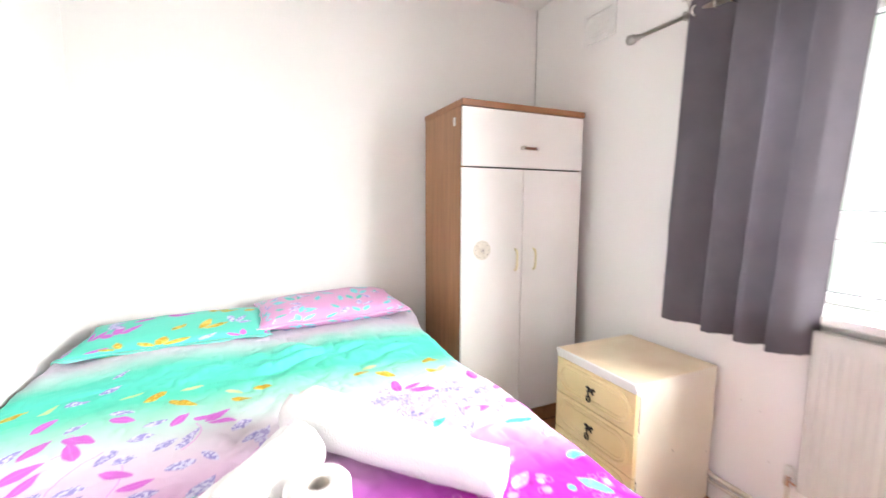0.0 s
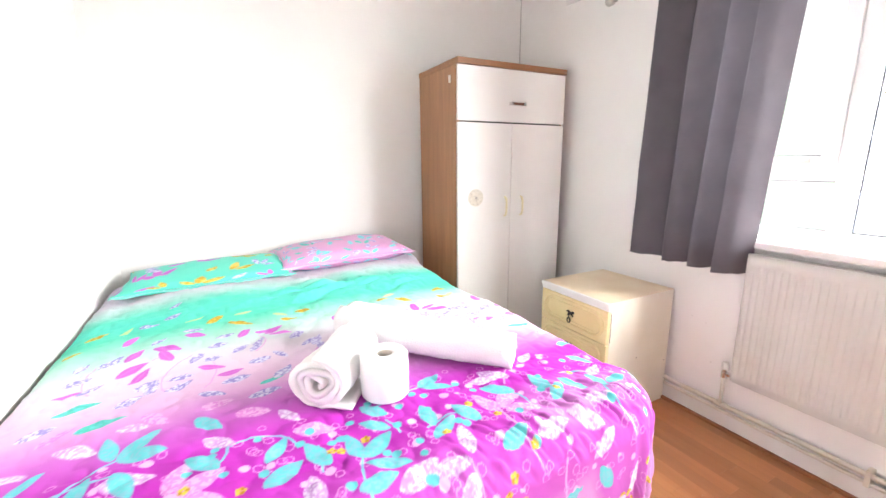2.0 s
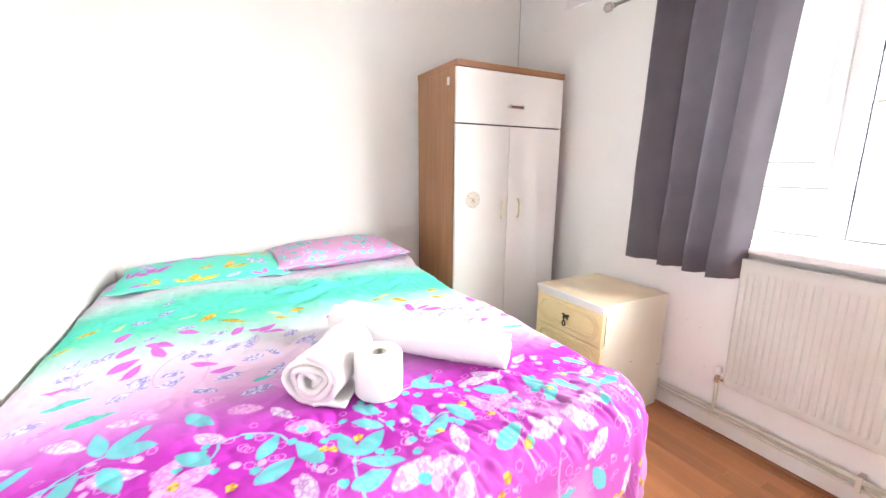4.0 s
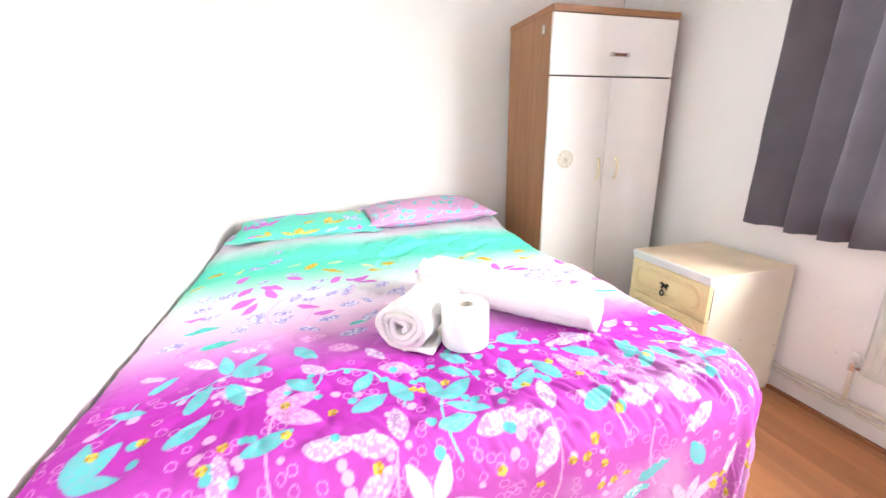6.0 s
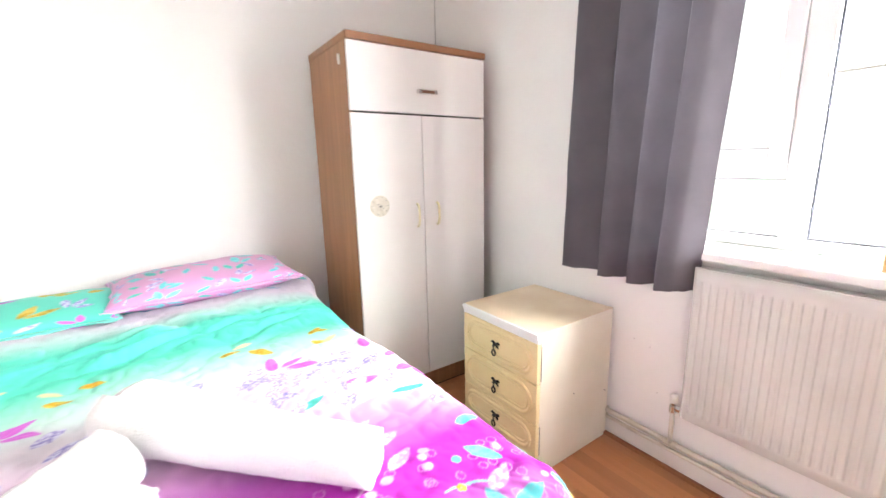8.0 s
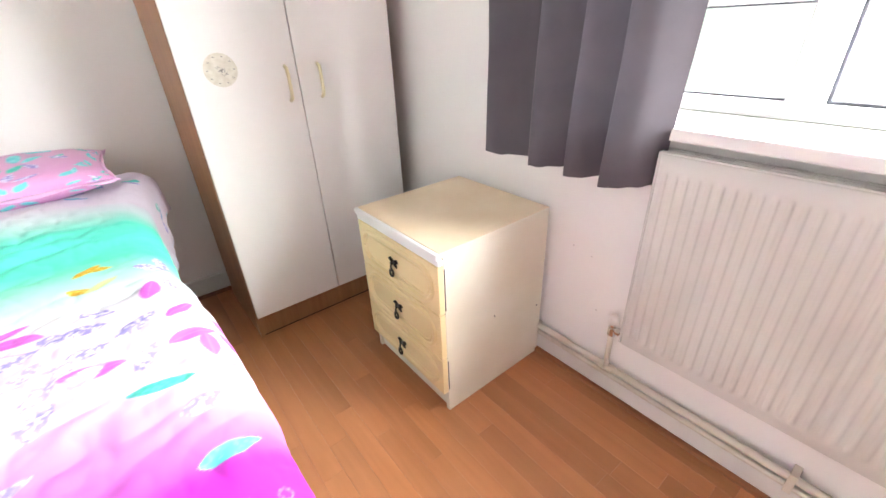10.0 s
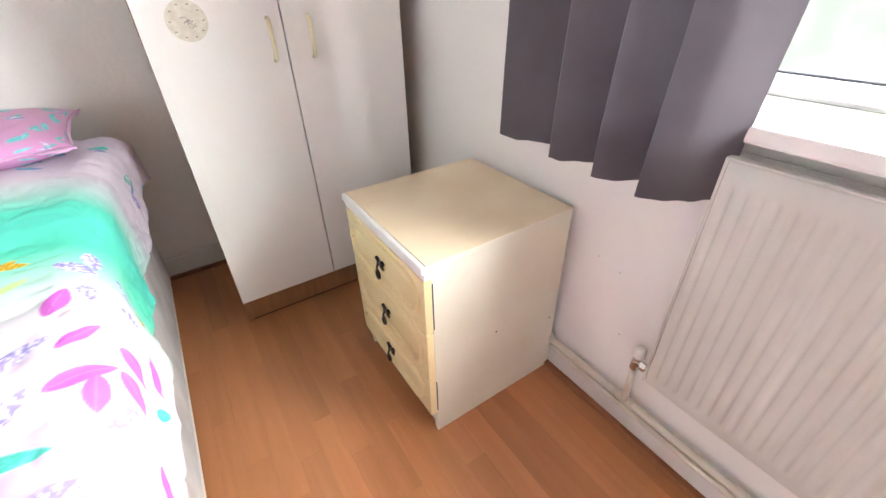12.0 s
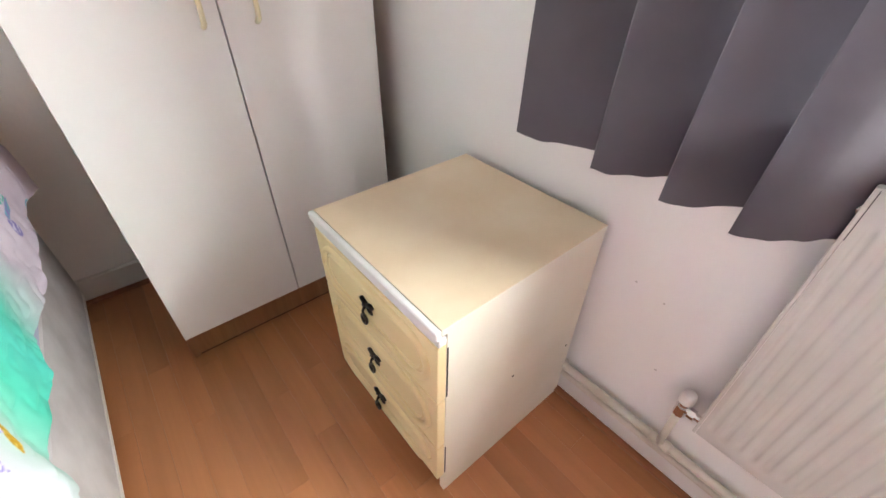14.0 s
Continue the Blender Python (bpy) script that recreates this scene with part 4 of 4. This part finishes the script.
def duvet():
    root = thing("duvet", (1.1, 1.9, 0.60), "teal to magenta ombre duvet printed with leaves", "duvet")
    cx0, cx1, cy0, r = 0.442, 1.828, 0.935, 0.078
    step = 0.0030
    u = np.arange(0.36, 2.105, step)
    v = np.arange(0.51, 2.69, step)
    U, V = np.meshgrid(u, v)
    head = 0.012 * vnoise(U, V * 0, 4, 40)
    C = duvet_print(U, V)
    k = np.clip((V - 1.45) / 0.5, 0, 1)
    edge_x = cx1 - 0.038 * k * k * (3 - 2 * k) + 0.045 * np.clip((V - 2.38) / 0.2, 0, 1)
    R = 0.11                                          # plan radius of the corners
    qx, qy = np.minimum(np.maximum(U, cx0 + R), edge_x - R), np.maximum(V, cy0 + R)
    ox, oy = U - qx, V - qy
    dist = np.hypot(ox, oy) + 1e-9
    nx, ny = ox / dist, oy / dist
    d = np.maximum(dist - R, 0)
    qx, qy = qx + nx * np.minimum(dist, R), qy + ny * np.minimum(dist, R)
    ang = np.minimum(d / r, math.pi / 2)
    out = r * np.sin(ang)
    down = r * (1 - np.cos(ang)) + np.maximum(d - r * math.pi / 2, 0)
    down = np.where(U < cx0, 0.45 * down, down) * (1 - 0.45 * np.clip((V - 2.38) / 0.2, 0, 1))
    # folds that open towards the hem, stronger round the corner
    along = np.where(np.abs(nx) > np.abs(ny), V, U)
    theta = np.arctan2(ny, nx)
    corner = np.clip(1 - np.abs(theta + math.pi / 4) / 0.9, 0, 1) * (d > 0.002)
    hang = np.clip((d - 0.05) / 0.25, 0, 1)
    fold = 0.014 * vnoise(along, along * 0.3, 9, 51) + 0.03 * corner * np.sin(theta * 17 + 3 * vnoise(U, V, 4, 6))
    left = np.clip((cx0 + 0.06 - U) / 0.06, 0, 1)
    out = out + hang * (fold - 0.002) * (1 - left)
    X, Y = qx + nx * out, qy + ny * out
    X = np.maximum(X, XL + 0.012)
    puff = 0.018 * (1 - np.clip(d / 0.1, 0, 1)) * np.clip(np.minimum(U - 0.36, 1.95 - U) / 0.35, 0, 1)
    rise = np.clip((V - 1.88) / 0.46, 0, 1)
    rise = 0.026 * rise * rise * (3 - 2 * rise) * np.clip((2.08 - U) / 0.2, 0, 1) * np.clip(0.45 + (U - 0.4) / 0.9, 0, 1)
    Z = 0.690 + puff - down + rise
    flat = 1 - np.clip(d / 0.12, 0, 1)
    s = (U + 0.6 * V)
    t = (V - 0.5 * U)
    wr = np.abs(vnoise(s * 1.0, t * 2.6, 5.5, 12)) * np.exp(-((U - 1.30) ** 2 / 0.10 + (V - 2.08) ** 2 / 0.03))
    wr2 = np.abs(vnoise(t * 1.0, s * 3.4, 15, 14)) * np.clip((U - 0.8) / 0.8, 0, 1) * np.clip((1.12 - V) / 0.25, 0, 1)
    fine = np.abs(vnoise(s, t * 1.7, 14, 17)) * 0.5 + np.abs(vnoise(t, s, 25, 19)) * 0.25
    Z = Z + 0.010 * vnoise(U, V, 2.6, 33) * flat + 0.004 * vnoise(U, V, 8, 35) + 0.034 * wr + 0.013 * wr2 + 0.007 * fine + 0.004 * np.abs(vnoise(U, V, 30, 23)) + 0.010 * np.abs(vnoise(U * 0.8 + V, V * 0.6 - U, 6, 27)) * flat
    gather = np.abs(vnoise(U * 1.6, V * 0.5, 10, 44)) * np.clip((V - 2.42) / 0.2, 0, 1)
    Z = Z + 0.008 * gather
    X = X + hang * (0.008 * vnoise(V, Z, 14, 61) + 0.006 * np.abs(vnoise(V, Z, 34, 62))) * (1 - left) + 0.012 * np.clip((V - 2.55) / 0.12, 0, 1) * (U > 1.75)
    P = np.stack([X, Y + head * (V > 2.6), Z], -1) - np.array(root.location)
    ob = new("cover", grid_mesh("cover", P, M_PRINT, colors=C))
    ob.parent = root
    BASE[ob] = BASE[root]
    # rolled edge that shows the thickness of the duvet at its head end
    edge = [Vector(p) + Vector(root.location) + Vector((0, 0.004, -0.014)) for p in P[-1, 10:462:8]]
    part("head_edge", tube(edge, 0.015, 10), M_SHEET_PALE, root, "pale lilac turned edge", True)
    return root


M_SHEET_PALE = cloth("pale_lilac_cotton", (0.66, 0.60, 0.70), (0.74, 0.68, 0.76), 500.0, 0.2)
duvet()


def pillow_print(kind, U, V):
    r = random.Random(5 if kind == "teal" else 8)
    if kind == "teal":
        C = gradient(V, [(0, (0.10, 0.58, 0.45)), (0.25, (0.14, 0.62, 0.50)), (0.48, (0.45, 0.68, 0.60))])
        for i in range(28):
            x, y = 0.03 + (i % 7) * 0.10 + r.uniform(-0.02, 0.02), 0.02 + (i // 7) * 0.115 + r.uniform(-0.02, 0.02)
            look_of = ((MAG, None), (OCHRE, (0.74, 0.58, 0.14)), (LILAC, LACE), (MAG, None), (OCHRE, (0.74, 0.58, 0.14)))[(i * 3 + i // 7) % 5]
            sprig(C, U, V, x, y, r.uniform(0.3, 2.4), (3, 1, 2)[i % 3], r.uniform(0.06, 0.08), *look_of, None, 0.8, i + 200)
    else:
        C = gradient(V, [(0, (0.62, 0.30, 0.55)), (0.2, (0.64, 0.36, 0.56)), (0.48, (0.68, 0.50, 0.60))])
        for i in range(84):
            x, y = 0.01 + (i % 12) * 0.06 + r.uniform(-0.015, 0.015), 0.01 + (i // 12) * 0.064 + r.uniform(-0.015, 0.015)
            sprig(C, U, V, x, y, r.uniform(0.0, 3.1), (1, 2, 1)[i % 3], r.uniform(0.045, 0.06), *((AQUA, (0.3, 0.72, 0.74)), (AQUA, None), (LILAC, LACE), (GREEN, AQUA))[(i * 3 + i // 12) % 4], None, 0.9, i + 300)
    return C


def pillow(kind, label, m, thick, seed):
    w, h = (0.72, 0.45) if kind == "teal" else (0.71, 0.44)
    root = new("pillow")
    tagged(root, label, "pillow", group="pillows on the bed")
    n, k = 150, 100
    U, V = np.meshgrid(np.linspace(0, w, n), np.linspace(0, h, k))
    a, b = np.sin(math.pi * (U / w - 0.5)), np.sin(math.pi * (V / h - 0.5))
    dome = np.clip((1 - np.abs(a) ** 3.2) * (1 - np.abs(b) ** 2.6), 0, 1) ** 0.5
    pinch = 1 - 0.05 * (np.abs(b) ** 3) * (1 - a * a)
    pinch2 = 1 - 0.06 * (np.abs(a) ** 3) * (1 - b * b)
    X, Y = a * w / 2 * pinch2, b * h / 2 * pinch
    wr = 0.010 * vnoise(U, V, 7, seed) + 0.005 * np.abs(vnoise(U + V, U - V, 16, seed + 1))
    top = np.stack([X, Y, thick * 0.5 * dome + wr * dome], -1)
    bot = np.stack([X, Y, -thick * 0.48 * dome - 0.004 + 0.4 * wr * dome], -1)
    for name, P in (("front_cover", top), ("back_cover", bot)):
        ob = new(name, grid_mesh(name, P, M_PRINT, colors=pillow_print(kind, U, V)))
        ob.parent = root
    # flat stitched border
    loop = [top[0, i] for i in range(0, n, 6)] + [top[j, -1] for j in range(0, k, 6)] + [top[-1, i] for i in range(n - 1, 0, -6)] + [top[j, 0] for j in range(k - 1, 0, -6)]
    bmx = bmesh.new()
    c = [Vector(p) for p in loop]
    inner = [bmx.verts.new(p + Vector((0, 0, -0.001))) for p in c]
    outer = []
    for i, p in enumerate(c):
        o = Vector((p.x * (1 + 0.010 / (w / 2)), p.y * (1 + 0.010 / (h / 2)), -0.004 + 0.006 * math.sin(i * 1.1)))
        outer.append(bmx.verts.new(o))
    for i in range(len(c)):
        j = (i + 1) % len(c)
        bmx.faces.new((inner[i], inner[j], outer[j], outer[i]))
    me = mesh_of("border", bmx, M_TEALB if kind == "teal" else M_PINKB, True)
    bo = new("border", me)
    bo.parent = root
    sol = bo.modifiers.new("thickness", "SOLIDIFY")
    sol.thickness = 0.003
    root.matrix_basis = m
    return root


M_TEALB = cloth("teal_cotton", (0.16, 0.62, 0.54), (0.24, 0.68, 0.60), 500.0, 0.2)
M_PINKB = cloth("pink_cotton", (0.70, 0.40, 0.64), (0.76, 0.50, 0.70), 500.0, 0.2)
pillow("teal", "teal pillow printed with magenta and ochre leaves", pose(0.795, 2.585, 0.752, 0.5, -1.0, 0), 0.080, 71)
pillow("pink", "pink pillow printed with aqua leaves, leaning on the wall", pose(1.455, 2.625, 0.785, 1.5, -1.0, 2), 0.122, 81)


# ---- towels and paper roll on the bed ----
def rolled_towel(name, label, p0, p1, radius, turns, flap, taper=1.0):
    """A towel rolled into a spiral between two end points at its axis height."""
    a, b = Vector(p0), Vector(p1)
    d = (b - a).normalized()
    side = d.cross(Vector((0, 0, 1))).normalized()
    up = side.cross(d)
    root = thing(name, (a.x, a.y, a.z - radius), label, "towel", "rolled towels on the bed")
    n, k = 170, 26
    th = np.linspace(0.6, turns * math.tau, n)
    rr = 0.008 + (radius - 0.008) * (th / th[-1]) ** 0.9
    P = np.zeros((k, n, 3))
    L = (b - a).length
    for i in range(k):
        t = i / (k - 1)
        sag = (1 + 0.04 * math.sin(t * 5 + 1)) * (1 + (taper - 1) * t)
        jag = 0.006 * np.sin(th * 1.7) * (1 if i in (0, k - 1) else 0)
        for j in range(n):
            an = th[j] + flap
            rad = rr[j] * sag + 0.0025 * math.sin(an * 3 + t * 7)
            p = a + d * (t * L + jag[j]) + side * (rad * math.cos(an) * 1.08) + up * (rad * math.sin(an) * 0.95)
            P[i, j] = p
    P[..., 0] += 0.0016 * vnoise(P[..., 1] * 1.0, P[..., 2], 90, 5)
    P[..., 2] += 0.0022 * vnoise(P[..., 0], P[..., 1], 80, 6)
    me = grid_mesh("towel_roll", P - np.array(root.location), M_TOWEL)
    ob = new("towel_roll", me)
    ob.parent = root
    sol = ob.modifiers.new("thickness", "SOLIDIFY")
    sol.thickness, sol.offset = 0.0135, 0
    return root, a, b, d, side, up


ZT = 0.712
big, *_ = rolled_towel("rolled_towel", "large rolled white terry towel lying on the duvet", (1.215, 1.560, ZT + 0.066), (1.578, 1.165, ZT + 0.042), 0.068, 4.6, 3.6, 0.72)
small, sa, sb2, sd, ss, su = rolled_towel("rolled_towel", "small rolled white terry towel lying on the duvet", (1.045, 1.212, ZT + 0.061), (1.190, 1.405, ZT + 0.061), 0.064, 3.6, 4.2)
fl = bmesh.new()
rows = []
for i in range(12):
    t = i / 11
    base = sa.lerp(sb2, t)
    rows.append([fl.verts.new(base + ss * (0.005 + 0.016 * q) + Vector((0, 0, -0.0635 + 0.003 * math.sin(t * 9 + q) + 0.0015 * q))) for q in range(6)])
for r1, r2 in zip(rows, rows[1:]):
    for q in range(5):
        fl.faces.new((r1[q], r1[q + 1], r2[q + 1], r2[q]))
tail = part("loose_end", fl, M_TOWEL, small, "loose towel end", True)
tail.modifiers.new("thickness", "SOLIDIFY").thickness = 0.008


def toilet_roll():
    c, r0, r1, h = Vector((1.208, 1.197, ZT + 0.003)), 0.021, 0.059, 0.108
    root = thing("toilet_roll", c, "white toilet paper roll standing on the duvet", "toilet paper")
    bm = bmesh.new()
    prof = [(r0, 0), (r1 - 0.004, 0), (r1, 0.005), (r1 + 0.001, h * 0.5), (r1, h - 0.005), (r1 - 0.004, h), (r0 + 0.002, h + 0.001), (r0, h - 0.002)]
    rings = [[bm.verts.new(c + Vector((pr * math.cos(k * math.tau / 40), pr * math.sin(k * math.tau / 40), pz))) for k in range(40)] for pr, pz in prof]
    for q in range(len(prof)):
        a, b = rings[q], rings[(q + 1) % len(prof)]
        for k in range(40):
            bm.faces.new((a[k], a[(k + 1) % 40], b[(k + 1) % 40], b[k]))
    part("paper", bm, M_PAPER, root, smooth=True)
    core = bmesh.new()
    ra = [core.verts.new(c + Vector((0.0205 * math.cos(k * math.tau / 32), 0.0205 * math.sin(k * math.tau / 32), 0.001))) for k in range(32)]
    rb = [core.verts.new(c + Vector((0.0205 * math.cos(k * math.tau / 32), 0.0205 * math.sin(k * math.tau / 32), h - 0.003))) for k in range(32)]
    for k in range(32):
        core.faces.new((ra[k], ra[(k + 1) % 32], rb[(k + 1) % 32], rb[k]))
    part("cardboard_core", core, M_CARD, root, "pale grey-brown cardboard core", True)
    return root


toilet_roll()


# ---- floor strips ----
def floor_strips():
    """Narrow laminate strips; those in the open floor are parts, those behind the camera one joined part."""
    width, gap, near = 0.0655, 0.0002, -0.3
    r = random.Random(3)
    cache, rest = {}, bmesh.new()
    x = XR - 0.0225
    while x > XL + 0.01:
        x0 = max(x - width, XL)
        y = YF - r.uniform(0.0, 0.6)
        while y < YB - 0.0225:
            length = r.choice((0.45, 0.55, 0.65, 0.75))
            a, b = max(y, YF), min(y + length, YB - 0.0225)
            y += length
            if b - a < 0.01:
                continue
            if b < near or (x < 1.75 and a > 1.0):
                box((x0 + gap, a + gap, -0.006), (x - gap, b - gap, 0.0), bm=rest)
                continue
            key = (round(x - x0, 3), round(b - a, 3))
            if key not in cache:
                cache[key] = mesh_of("floor_strip", box((gap, gap, -0.006), (x - x0 - gap, b - a - gap, 0.0), 0.0004, 1), M_FLOOR)
            ob = new("floor_strip", cache[key])
            ob.location = (x0, a, 0)
            ob.parent = floor
        x = x0
    far = new("floor_strips", mesh_of("floor_strips", rest, M_FLOOR))
    far.parent = floor
    tagged(far, kind="stuff")


floor_strips()
